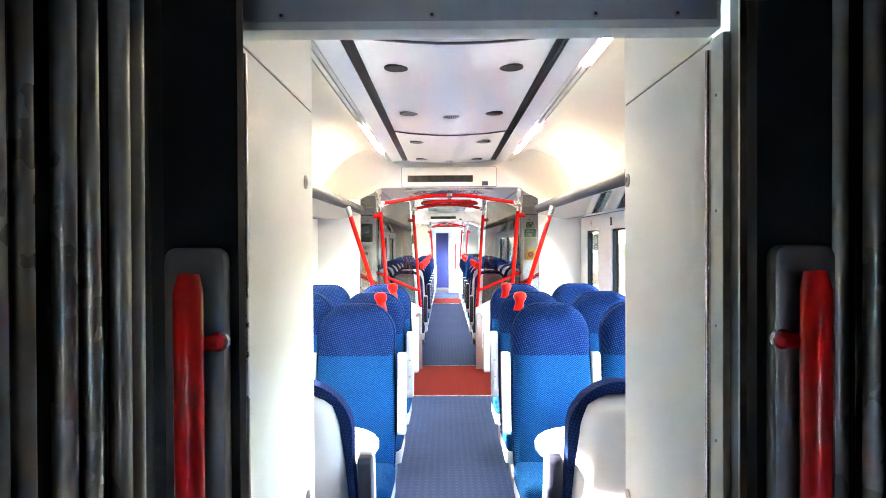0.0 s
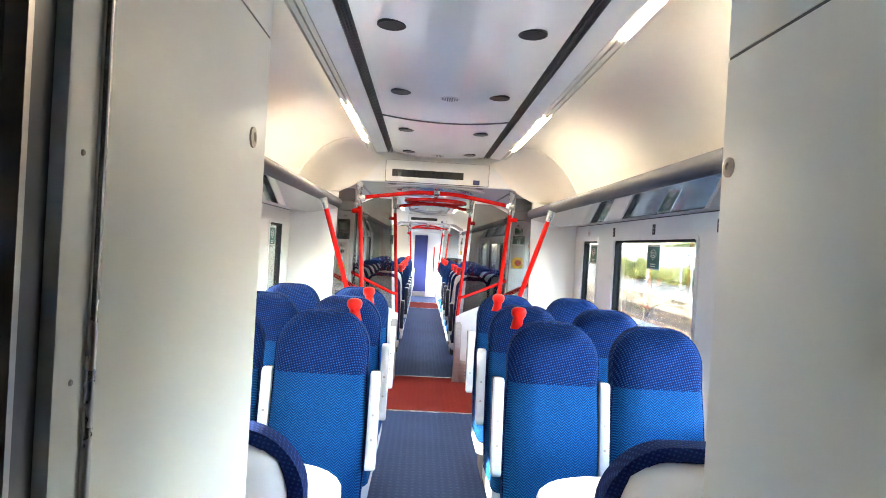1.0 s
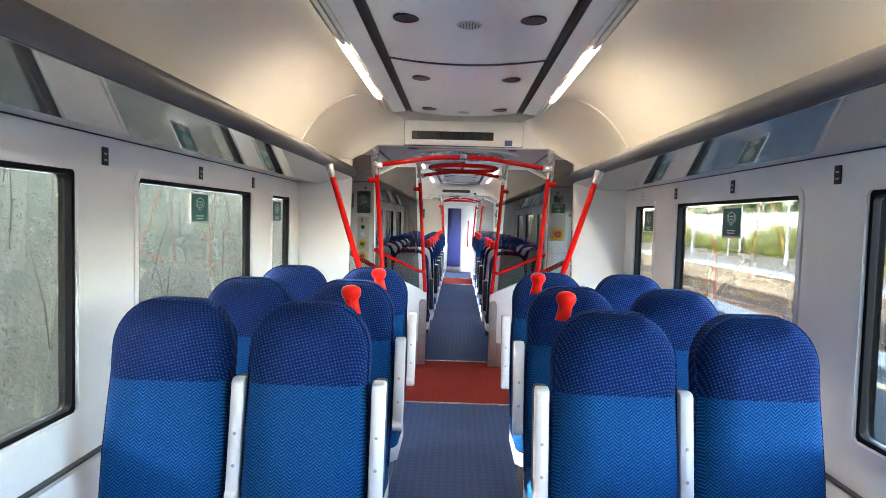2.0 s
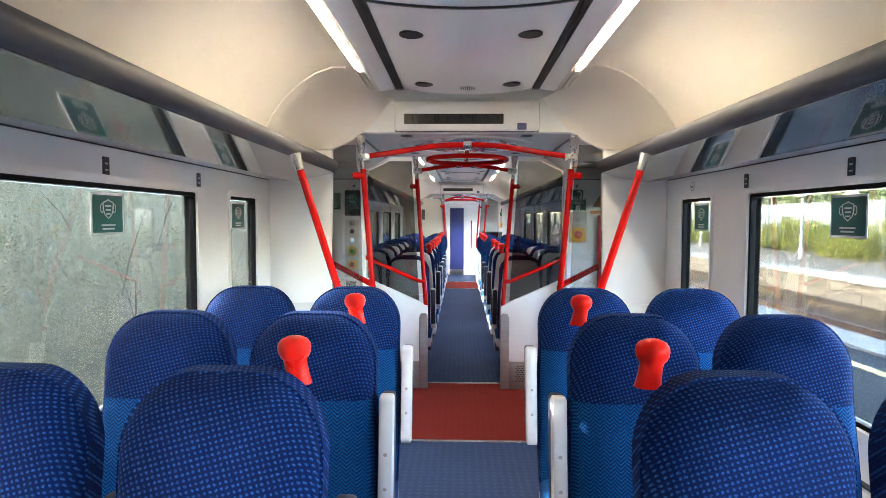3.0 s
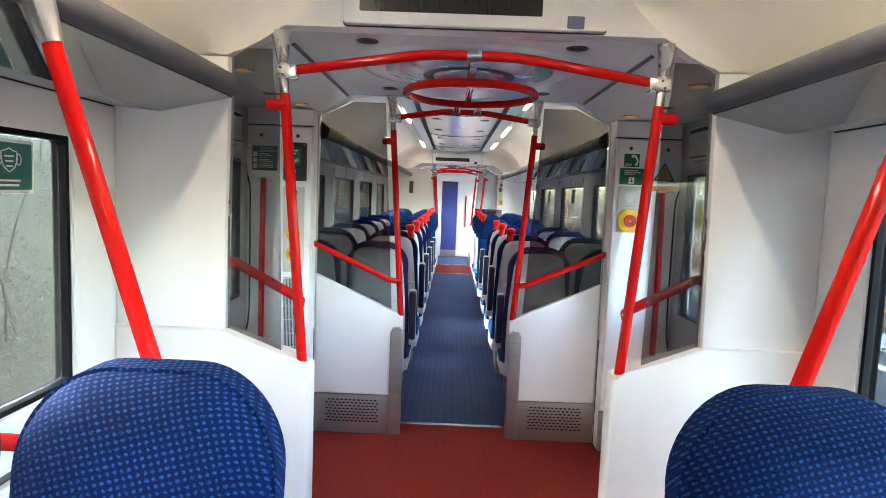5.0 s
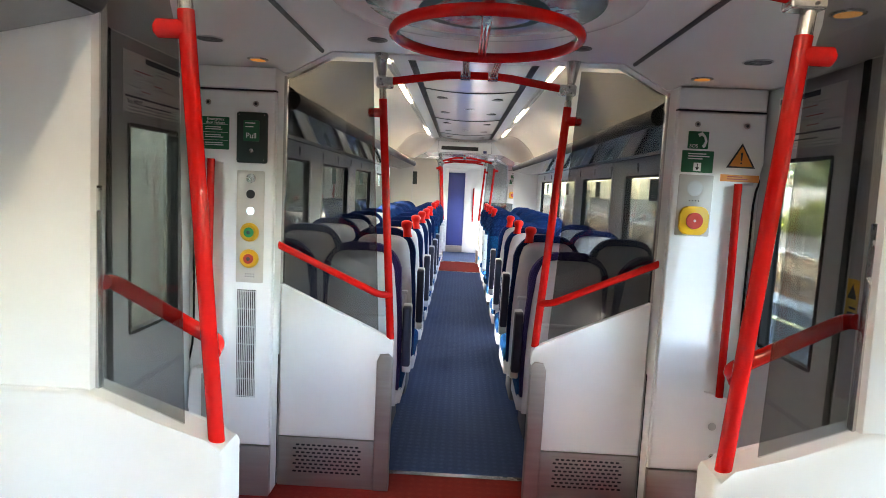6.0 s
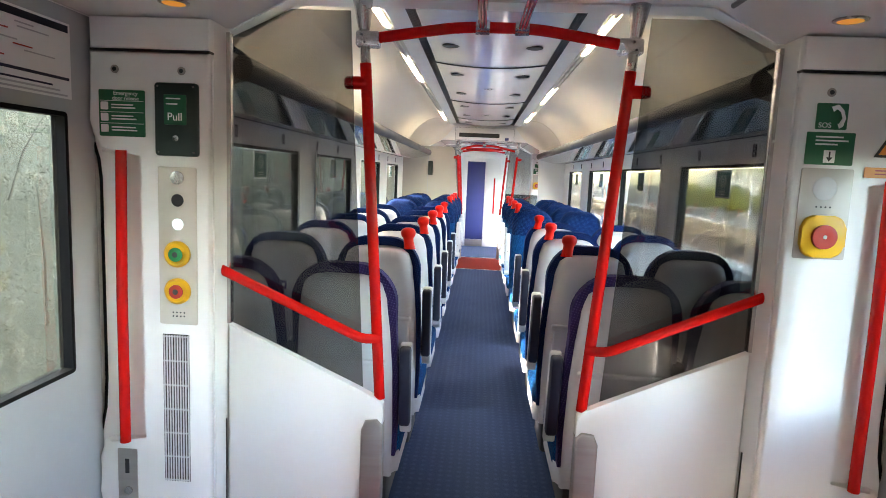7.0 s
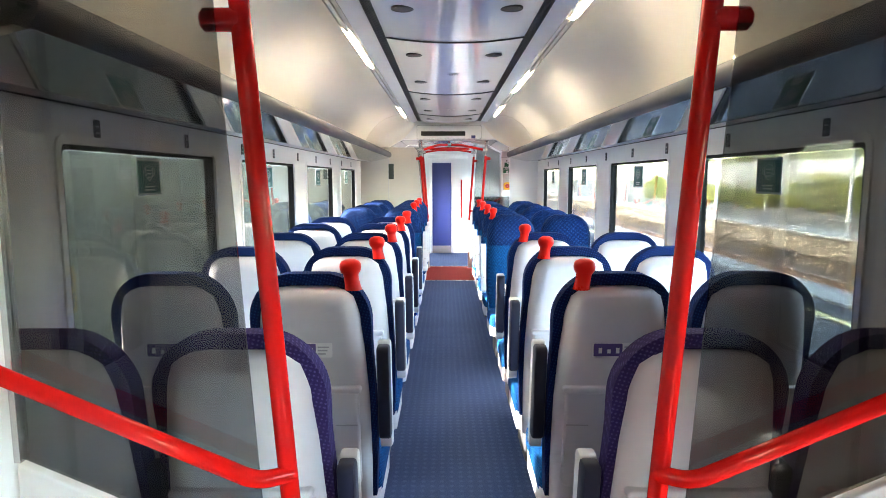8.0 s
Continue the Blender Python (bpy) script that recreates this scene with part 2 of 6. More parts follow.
WHITELED = glow("white_led", (0.55, 0.85, 1.0), 0.02)
AMBER = glow("amber_lamp", (1.0, 0.42, 0.05), 0.0035)
GREENLED = glow("green_led", (0.02, 0.6, 0.12), 0.01)
ASPHALT = mottled("asphalt", ((0.05, 0.05, 0.052), (0.04, 0.04, 0.043), (0.065, 0.063, 0.06)), 3, bump=0.3, distance=0.01)
CONCRETE = mottled("concrete", ((0.15, 0.13, 0.10), (0.12, 0.105, 0.08), (0.19, 0.165, 0.135)), 1.2, bump=0.3, distance=0.02)
WALLSTONE = mottled("platform_wall", ((0.17, 0.145, 0.11), (0.11, 0.095, 0.07), (0.22, 0.19, 0.15)), 1.6)
STONEBLOCK = stonework("weathered_block", (0.21, 0.18, 0.14), (0.115, 0.095, 0.07), (0.05, 0.043, 0.035))
COPING = mottled("coping_white", ((0.32, 0.31, 0.28), (0.27, 0.26, 0.235), (0.38, 0.37, 0.34)), 2, bump=0.2, distance=0.01)
BALLAST = mottled("ballast", ((0.075, 0.058, 0.044), (0.042, 0.033, 0.026), (0.14, 0.108, 0.08)), 9, bump=1.0, distance=0.05)
RAIL = plain("rail_steel", (0.16, 0.10, 0.07), (0.12, 0.075, 0.05), 4, 0.5, metal=0.4)
EARTH = mottled("dry_bank", ((0.13, 0.12, 0.08), (0.09, 0.088, 0.058), (0.19, 0.17, 0.12)), 2.5, bump=1.0, distance=0.08)
LEAF = leafy("shrub_leaves", ((0.07, 0.10, 0.015), (0.19, 0.20, 0.03), (0.30, 0.26, 0.03)))
DRYLEAF = leafy("dry_brush", ((0.10, 0.10, 0.065), (0.18, 0.165, 0.115), (0.30, 0.265, 0.185)))
TREELEAF = leafy("tree_leaves", ((0.06, 0.09, 0.02), (0.09, 0.12, 0.03), (0.12, 0.13, 0.03)))
TWIG = plain("twig_bark", (0.10, 0.08, 0.06), (0.07, 0.055, 0.04), 9, 0.8)
FENCE = plain("pale_fence", (0.50, 0.50, 0.49), (0.43, 0.43, 0.42), 3, 0.5)


# ---- mesh helpers ----
def quad_faces(bm, a, b, closed=True):
    n = len(a)
    for i in range(n if closed else n - 1):
        bm.faces.new((a[i], a[(i + 1) % n], b[(i + 1) % n], b[i]))


def box(bm, x0, x1, y0, y1, z0, z1, bevel=0.0, segs=2):
    """An axis-aligned block, its edges rounded by bevel."""
    vs = [bm.verts.new((x, y, z)) for z in (z0, z1) for x, y in ((x0, y0), (x1, y0), (x1, y1), (x0, y1))]
    faces = [bm.faces.new([vs[i] for i in f]) for f in ((3, 2, 1, 0), (4, 5, 6, 7), (0, 1, 5, 4), (1, 2, 6, 5), (2, 3, 7, 6), (3, 0, 4, 7))]
    if bevel:
        edges = list({e for f in faces for e in f.edges})
        bmesh.ops.bevel(bm, geom=edges, offset=bevel, segments=segs, profile=0.5, affect="EDGES")
    return bm


def slab(bm, outline, axis, lo, hi, bevel=0.0, segs=2):
    """A flat outline (pairs) pushed out along axis from lo to hi. Pairs are (x, z) for y, (y, z) for x, (x, y) for z."""
    def put(p, d):
        return {"y": (p[0], d, p[1]), "x": (d, p[0], p[1]), "z": (p[0], p[1], d)}[axis]
    a = [bm.verts.new(put(p, lo)) for p in outline]
    b = [bm.verts.new(put(p, hi)) for p in outline]
    fa, fb = bm.faces.new(a), bm.faces.new(b[::-1])
    n = len(a)
    for i in range(n):
        bm.faces.new((a[(i + 1) % n], a[i], b[i], b[(i + 1) % n]))
    if bevel:
        edges = list(fa.edges) + list(fb.edges)
        bmesh.ops.bevel(bm, geom=edges, offset=bevel, segments=segs, profile=0.5, affect="EDGES")
    bmesh.ops.recalc_face_normals(bm, faces=bm.faces[:])
    return bm


def rounded(x0, x1, z0, z1, r, n=5):
    """A rectangle's outline with round corners, anticlockwise."""
    pts = []
    for cx, cz, a0 in ((x1 - r, z1 - r, 0), (x0 + r, z1 - r, 90), (x0 + r, z0 + r, 180), (x1 - r, z0 + r, 270)):
        for i in range(n + 1):
            a = radians(a0 + 90 * i / n)
            pts.append((cx + r * math.cos(a), cz + r * math.sin(a)))
    return pts


def ring_frame(bm, outer, inner, axis, lo, hi):
    """A frame between two outlines of equal length, from lo to hi along axis."""
    def put(p, d):
        return {"y": (p[0], d, p[1]), "x": (d, p[0], p[1]), "z": (p[0], p[1], d)}[axis]
    rows = [[bm.verts.new(put(p, d)) for p in o] for o, d in ((outer, lo), (outer, hi), (inner, hi), (inner, lo))]
    for k in range(4):
        quad_faces(bm, rows[k], rows[(k + 1) % 4])
    bmesh.ops.recalc_face_normals(bm, faces=bm.faces[:])
    return bm


def tube(bm, path, radius, segs=14, closed=False, squash=1.0):
    """A round bar along the points of path; radius may be a list, one for each point."""
    pts = [Vector(p) for p in path]
    n = len(pts)
    radii = radius if isinstance(radius, (list, tuple)) else [radius] * n
    rows, side = [], None
    for i, p in enumerate(pts):
        a = pts[(i - 1) % n] if closed or i else p
        b = pts[(i + 1) % n] if closed or i < n - 1 else p
        d = (b - a).normalized()
        if side is None:
            side = d.cross(Vector((0, 0, 1)))
            if side.length < 0.1:
                side = d.cross(Vector((1, 0, 0)))
        side = (side - d * side.dot(d)).normalized()
        up = d.cross(side)
        rows.append([bm.verts.new(p + radii[i] * (math.cos(2 * math.pi * k / segs) * side + squash * math.sin(2 * math.pi * k / segs) * up)) for k in range(segs)])
    for i in range(n if closed else n - 1):
        quad_faces(bm, rows[i], rows[(i + 1) % n])
    if not closed:
        bm.faces.new(rows[0][::-1])
        bm.faces.new(rows[-1])
    bmesh.ops.recalc_face_normals(bm, faces=bm.faces[:])
    return bm


def lathe(bm, profile, at, axis="z", segs=18, sign=1):
    """A turned shape: profile of (radius, distance along axis) from the point at."""
    rows = []
    for r, d in profile:
        row = []
        for k in range(segs):
            u, v = r * math.cos(2 * math.pi * k / segs), r * math.sin(2 * math.pi * k / segs)
            off = {"z": (u, v, sign * d), "y": (u, sign * d, v), "x": (sign * d, u, v)}[axis]
            row.append(bm.verts.new((at[0] + off[0], at[1] + off[1], at[2] + off[2])))
        rows.append(row)
    for a, b in zip(rows, rows[1:]):
        quad_faces(bm, a, b)
    bm.faces.new(rows[0])
    bm.faces.new(rows[-1])
    bmesh.ops.recalc_face_normals(bm, faces=bm.faces[:])
    return bm


def bend(points, radius, n=5):
    """A path with its inner corners rounded."""
    pts = [Vector(p) for p in points]
    out = [pts[0]]
    for a, b, c in zip(pts, pts[1:], pts[2:]):
        p, q = b + (a - b).normalized() * radius, b + (c - b).normalized() * radius
        for i in range(n + 1):
            t = i / n
            out.append((1 - t) ** 2 * p + 2 * t * (1 - t) * b + t * t * q)
    return out + [pts[-1]]


def inset(outline, d):
    """The outline moved inwards by d (anticlockwise pairs)."""
    n, out = len(outline), []
    for i in range(n):
        (ax, az), (bx, bz), (cx, cz) = outline[i - 1], outline[i], outline[(i + 1) % n]
        n1, n2 = Vector((-(bz - az), bx - ax)), Vector((-(cz - bz), cx - bx))
        m = n1.normalized() + n2.normalized() if n1.length > 1e-6 and n2.length > 1e-6 else n1 + n2
        m = m.normalized() if m.length > 1e-6 else m
        out.append((bx + m.x * d, bz + m.y * d))
    return out


def pillow(bm, outline, back, front, r, lean=0.0, base=0.0, dome=1.0):
    """A padded slab: the outline in x and z between y = back and front, its front edge rounded by r, leaning back by lean per metre over base."""
    def place(pts, y):
        return [bm.verts.new((x, y + lean * (z - base), z)) for x, z in pts]
    sgn = 1 if front > back else -1
    rows = [place(inset(outline, r * 0.3), back), place(outline, back + sgn * r * 0.3)]
    for i in range(5):
        a = radians(90 * i / 4)
        rows.append(place(inset(outline, r * (1 - math.cos(a))), front - sgn * r * (1 - math.sin(a))))
    edge = inset(outline, r)
    mx, mz = sum(p[0] for p in edge) / len(edge), sum(p[1] for p in edge) / len(edge)
    for k, rise in ((0.88, 0.005), (0.7, 0.010), (0.45, 0.0135), (0.2, 0.015)):
        rows.append(place([(mx + (x - mx) * k, mz + (z - mz) * k) for x, z in edge], front + sgn * (rise * dome)))
    for a, b in zip(rows, rows[1:]):
        quad_faces(bm, a, b)
    bm.faces.new(rows[0])
    bm.faces.new(rows[-1])
    bmesh.ops.recalc_face_normals(bm, faces=bm.faces[:])
    return bm


def cushioned(bm, outline, back, front, wide, lean=0.0, base=0.0, power=2.3):
    """A softly rounded slab: its front swells in one smooth curve from the outline to the middle over the width wide."""
    def place(pts, y):
        return [bm.verts.new((x, y + lean * (z - base), z)) for x, z in pts]
    rows = [place(inset(outline, 0.008), back), place(outline, back + (front - back) * 0.12)]
    for k in (0.0, 0.03, 0.1, 0.2, 0.34, 0.52, 0.74, 1.0):
        h = (1 - (1 - k) ** power) ** (1 / power)
        rows.append(place(inset(outline, wide * k + 0.0005), back + (front - back) * (0.2 + 0.8 * h)))
    edge = inset(outline, wide)
    mx, mz = sum(p[0] for p in edge) / len(edge), sum(p[1] for p in edge) / len(edge)
    for k in (0.75, 0.45, 0.2):
        rows.append(place([(mx + (x - mx) * k, mz + (z - mz) * k) for x, z in edge], front + (front - back) * 0.02))
    for a, b in zip(rows, rows[1:]):
        quad_faces(bm, a, b)
    bm.faces.new(rows[0])
    bm.faces.new(rows[-1])
    bmesh.ops.recalc_face_normals(bm, faces=bm.faces[:])
    return bm


def root_place(ob):
    at = Vector((0, 0, 0))
    while ob:
        at += ob.location
        ob = ob.parent
    return at


def part(name, bm, material, parent=None, label=""):
    """Links a bmesh, drawn in the world's metres, as one mesh object, under parent if given."""
    if parent:
        bmesh.ops.translate(bm, verts=bm.verts[:], vec=-root_place(parent))
    me = bpy.data.meshes.new(name)
    bm.to_mesh(me)
    bm.free()
    me.materials.append(material)
    me.polygons.foreach_set("use_smooth", [True] * len(me.polygons))
    me.set_sharp_from_angle(angle=radians(38))
    ob = new(name, me)
    if parent:
        ob.parent = parent
    return tagged(ob, label)


def thing(name, label, category, at=(0, 0, 0), group="", kind=""):
    ob = new(name)
    ob.empty_display_size = 0.1
    ob.location = at
    return tagged(ob, label, category, group, kind)


def structure(name, bm, material, label):
    ob = part(name, bm, material)
    return tagged(ob, label, name.split("_")[0], "", "structure")


def B():
    return bmesh.new()


def bar(x0, x1, y0, y1, z0, z1, bevel=0.0):
    return box(B(), min(x0, x1), max(x0, x1), min(y0, y1), max(y0, y1), z0, z1, bevel)


def writing(name, text, size, m, material, parent):
    """Lettering in the built-in font, as a mesh, at the pose m."""
    curve = bpy.data.curves.new(name, "FONT")
    curve.body, curve.size, curve.extrude = text, size, 0.0006
    curve.align_x, curve.align_y = "CENTER", "CENTER"
    tmp = bpy.data.objects.new(name, curve)
    scene.collection.objects.link(tmp)
    bpy.context.view_layer.update()
    me = bpy.data.meshes.new_from_object(tmp.evaluated_get(bpy.context.evaluated_depsgraph_get()))
    bpy.data.objects.remove(tmp)
    me.transform(Matrix.Translation(-root_place(parent)) @ m)
    me.materials.clear()
    me.materials.append(material)
    ob = new(name, me)
    ob.parent = parent
    return ob

# ---- the carriage: floor ----
XW = 1.27
structure("floor_plate", bar(-1.36, 1.36, 1.96, 19.6, -0.08, -0.012), DARKGREY, "dark floor plate under the carpets")
for name, y0, y1, mat, label in (
        ("floor_saloon_front", 1.96, 6.925, CARPET, "blue flecked carpet of the front saloon aisle"),
        ("floor_vestibule_front", 6.935, 8.385, REDMAT, "dark red ribbed entrance mat between the doors"),
        ("floor_saloon_middle", 8.395, 15.945, CARPET, "blue flecked carpet of the middle saloon"),
        ("floor_vestibule_rear", 15.955, 17.395, REDMAT, "dark red ribbed entrance mat between the far doors"),
        ("floor_end_lobby", 17.405, 19.35, CARPET, "blue carpet of the sunlit end lobby")):
    structure(name, bar(-1.27, 1.27, y0, y1, -0.012, 0.0), mat, label)
for y in (6.93, 8.39, 15.95, 17.4):
    structure("trim_threshold", bar(-1.2, 1.2, y - 0.018, y + 0.018, -0.004, 0.004, 0.002), CHROME, "thin metal threshold strip between carpet and mat")

# ---- side walls with their openings ----
WIN_Z0, WIN_Z1 = 0.83, 1.63
FRONT_WINDOWS = [(2.74, 4.02), (4.40, 5.68), (6.085, 6.50)]
MIDDLE_WINDOWS = [(9.04, 10.31), (10.73, 11.98), (12.42, 13.64), (14.15, 15.26)]


def wall_with_openings(name, s, y0, y1, z0, z1, holes, label, material=WHITE):
    """A wall 45 mm thick with rectangular openings right through it."""
    ys = sorted({y0, y1, *[v for h in holes for v in h[:2]]})
    zs = sorted({z0, z1, *[v for h in holes for v in h[2:]]})
    bm = B()
    inner, outer = s * XW, s * (XW + 0.045)
    cache = {}

    def v(x, y, z):
        key = (round(x, 4), round(y, 4), round(z, 4))
        if key not in cache:
            cache[key] = bm.verts.new((x, y, z))
        return cache[key]

    def solid(i, j):
        if not (0 <= i < len(ys) - 1 and 0 <= j < len(zs) - 1):
            return False
        cy, cz = (ys[i] + ys[i + 1]) / 2, (zs[j] + zs[j + 1]) / 2
        return not any(a < cy < b and c < cz < d for a, b, c, d in holes)
    for i in range(len(ys) - 1):
        for j in range(len(zs) - 1):
            if not solid(i, j):
                continue
            a, b, c, d = ys[i], ys[i + 1], zs[j], zs[j + 1]
            for x in (inner, outer):
                bm.faces.new((v(x, a, c), v(x, b, c), v(x, b, d), v(x, a, d)))
            for (di, dj), (p, q) in (((-1, 0), ((a, c), (a, d))), ((1, 0), ((b, c), (b, d))), ((0, -1), ((a, c), (b, c))), ((0, 1), ((a, d), (b, d)))):
                if not solid(i + di, j + dj):
                    bm.faces.new((v(inner, *p), v(inner, *q), v(outer, *q), v(outer, *p)))
    bmesh.ops.recalc_face_normals(bm, faces=bm.faces[:])
    return structure(name, bm, material, label)


def window(s, y0, y1, material):
    w = thing("window", "fixed train window in a black rubber surround set in the white wall", "window", (s * XW, (y0 + y1) / 2, WIN_Z0), kind="structure")
    r = min(0.03, (y1 - y0) * 0.055)
    outer, inner = rounded(y0 - 0.004, y1 + 0.004, WIN_Z0 - 0.004, WIN_Z1 + 0.004, r), rounded(y0 + 0.016, y1 - 0.016, WIN_Z0 + 0.016, WIN_Z1 - 0.016, r * 0.8)
    bm = ring_frame(B(), outer, inner, "x", s * (XW + 0.0035), s * (XW + 0.049))
    part("window_frame", bm, RUBBER, w, "black rubber window frame")
    # pale moulded lip round the opening
    lip = ring_frame(B(), rounded(y0 - 0.03, y1 + 0.03, WIN_Z0 - 0.03, WIN_Z1 + 0.03, r + 0.02), rounded(y0 - 0.004, y1 + 0.004, WIN_Z0 - 0.004, WIN_Z1 + 0.004, r), "x", s * (XW - 0.007), s * (XW + 0.003))
    part("window_surround", lip, WHITE, w, "white moulded window surround")
    pane = part("pane", slab(B(), rounded(y0 + 0.02, y1 - 0.02, WIN_Z0 + 0.02, WIN_Z1 - 0.02, r), "x", s * (XW + 0.024), s * (XW + 0.030)), material, w)
    pane.visible_shadow = False
    return w


for s, side in ((-1, "left"), (1, "right")):
    mat = DIRTYPANE if s < 0 else PANE
    for name, y0, y1, wins in (("front", 1.98, 6.80, FRONT_WINDOWS), ("middle", 8.27, 15.80, MIDDLE_WINDOWS)):
        wall_with_openings("wall_%s_%s" % (side, name), s, y0, y1, 0.0, 2.42, [(a, b, WIN_Z0, WIN_Z1) for a, b in wins],
                           "white moulded side wall of the saloon with window openings")
        for a, b in wins:
            # middle right panes take the tint that brightens the view outside
            window(s, a, b, mat if name == "front" else BRIGHTPANE if s > 0 else SHADEPANE)
        # heater ledge along the foot of the wall, with its dark outlet slot
        structure("trim_heater_ledge", slab(B(), [(s * XW, 0), (s * XW, 0.66), (s * (XW - 0.03), 0.65), (s * (XW - 0.045), 0.62), (s * (XW - 0.045), 0.02), (s * (XW - 0.04), 0)], "y", y0 + 0.7, y1 - 0.2), WHITE,
                  "white heater casing along the foot of the wall")
        structure("trim_heater_slot", bar(s * (XW - 0.022), s * (XW - 0.002), y0 + 0.72, y1 - 0.22, 0.659, 0.668), DARKGREY, "dark slotted heater outlet along the wall")


# ---- small marks on the walls ----
def window_sticker(s, y, z, w=0.198, h=0.150):
    """A teal notice on the glass; its text lines are bars."""
    t = thing("window_sticker", "teal square notice with a white border stuck on the window glass", "sticker", (s * (XW + 0.0235), y, z), "notices on the windows")
    x = XW + 0.0235
    part("border", slab(B(), rounded(y - w / 2, y + w / 2, z - h / 2, z + h / 2, 0.006, 2), "x", s * x, s * (x - 0.0015)), SIGNWHITE, t)
    part("face", slab(B(), rounded(y - w / 2 + 0.009, y + w / 2 - 0.009, z - h / 2 + 0.009, z + h / 2 - 0.009, 0.004, 2), "x", s * (x - 0.0015), s * (x - 0.003)), TEAL, t)
    half = [(0.0, 0.036), (0.014, 0.030), (0.031, 0.026), (0.033, 0.004), (0.022, -0.020), (0.0, -0.034)]
    shield = [(y + p, z + 0.016 + q) for p, q in half] + [(y - p, z + 0.016 + q) for p, q in half[-2:0:-1]]
    part("emblem", ring_frame(B(), shield, inset(shield[::-1], 0.0035)[::-1], "x", s * (x - 0.003), s * (x - 0.004)), SIGNWHITE, t)
    for k in (-1, 1):
        loop = [(y + k * 0.037 + 0.011 * math.cos(radians(a)), z + 0.020 + 0.017 * math.sin(radians(a))) for a in range(0, 360, 24)]
        part("emblem_loop", ring_frame(B(), loop, inset(loop, 0.003), "x", s * (x - 0.003), s * (x - 0.0038)), SIGNWHITE, t)
    for k in range(3):
        zz = z + 0.028 - k * 0.014
        part("emblem_line", bar(s * (x - 0.003), s * (x - 0.004), y - 0.018 + 0.003 * k, y + 0.018 - 0.003 * k, zz - 0.0025, zz + 0.0025), SIGNWHITE, t)
    for k, half in ((0, 0.042), (1, 0.036)):
        zz = z - 0.040 - k * 0.013
        part("text_bar", bar(s * (x - 0.003), s * (x - 0.004), y - half, y + half, zz - 0.003, zz + 0.003), SIGNWHITE, t)
    return t


STICKERS = [(s, y, 1.525) for s in (-1, 1) for y in (3.35, 5.012, 6.265, 9.65, 11.35, 13.0, 14.67)]
for s, y, z in STICKERS:
    window_sticker(s, y, z)


def seat_tag(s, y, z=1.690):
    t = thing("seat_tag", "small black seat number tag on the wall above the window", "tag", (s * XW, y, z), "seat number tags")
    part("plate", slab(B(), rounded(y - 0.018, y + 0.018, z - 0.032, z + 0.032, 0.004, 2), "x", s * XW, s * (XW - 0.004)), BLACK, t)
    for k in range(2):
        part("number_bar", bar(s * (XW - 0.004), s * (XW - 0.005), y - 0.009, y + 0.009, z + 0.006 - k * 0.022, z + 0.012 - k * 0.022), GREY, t)


for s in (-1, 1):
    for y in (3.43, 4.18, 4.967, 5.705, 8.52, 9.25, 9.98, 10.76, 11.42, 12.12, 12.82, 13.52, 14.22, 14.92):
        seat_tag(s, y)
no_smoking = thing("no_smoking_sign", "round white no smoking sticker above the narrow window", "sign", (XW, 6.345, 1.70))
part("disc", lathe(B(), [(0.027, 0), (0.027, 0.001)], (XW, 6.345, 1.70), "x", 20, -1), SIGNWHITE, no_smoking)
circ = [(6.345 + 0.027 * math.cos(radians(a)), 1.70 + 0.027 * math.sin(radians(a))) for a in range(0, 360, 18)]
part("rim", ring_frame(B(), circ, inset(circ, 0.003), "x", XW - 0.001, XW - 0.002), BUTTONRED, no_smoking)
part("cigarette", bar(XW - 0.001, XW - 0.002, 6.331, 6.360, 1.694, 1.701), BLACK, no_smoking)


# ---- luggage racks ----
def luggage_rack(s, y0, y1):
    t = thing("luggage_rack", "grey overhead luggage rack with a glossy mirror-like underside", "luggage rack", (s * 1.05, y0, 1.76), "overhead racks")
    rail = [(s * (0.855 + 0.036 * math.cos(radians(a))), 1.848 + 0.042 * math.sin(radians(a))) for a in range(0, 360, 20)]
    part("rail", slab(B(), rail, "y", y0, y1), RACK, t, "grey rounded front rail")
    part("underside", slab(B(), [(s * 0.842, 1.8035), (s * 1.10, 1.7465), (s * 1.10, 1.762), (s * 0.850, 1.840)], "y", y0 + 0.01, y1 - 0.01), RACKUNDER, t, "glossy grey reflecting underside")
    part("wall_strip", slab(B(), [(s * 1.1005, 1.7475), (s * 1.268, 1.763), (s * 1.268, 1.776), (s * 1.1005, 1.761)], "y", y0 + 0.01, y1 - 0.01), GREY, t, "satin grey strip along the wall")
    loop = [(0.835, 1.845), (0.85, 1.895), (0.90, 1.925), (0.99, 1.932), (1.10, 1.905), (1.15, 1.875), (1.15, 1.815), (1.05, 1.80), (0.90, 1.812), (0.85, 1.825)][::-1]
    loop = [(s * x, z) for x, z in loop] if s > 0 else [(-x, z) for x, z in loop[::-1]]
    part("end_bracket", ring_frame(B(), loop, inset(loop, 0.017), "y", y0 - 0.004, y0 + 0.03), BLACK, t, "dark looped end bracket")
    part("wall_trim", bar(s * 1.2635, s * 1.2685, y0 + 0.01, y1 - 0.01, 1.7565, 1.7615), BLACK, t)


for s in (-1, 1):
    luggage_rack(s, 2.56, 6.745)
    luggage_rack(s, 8.30, 15.76)

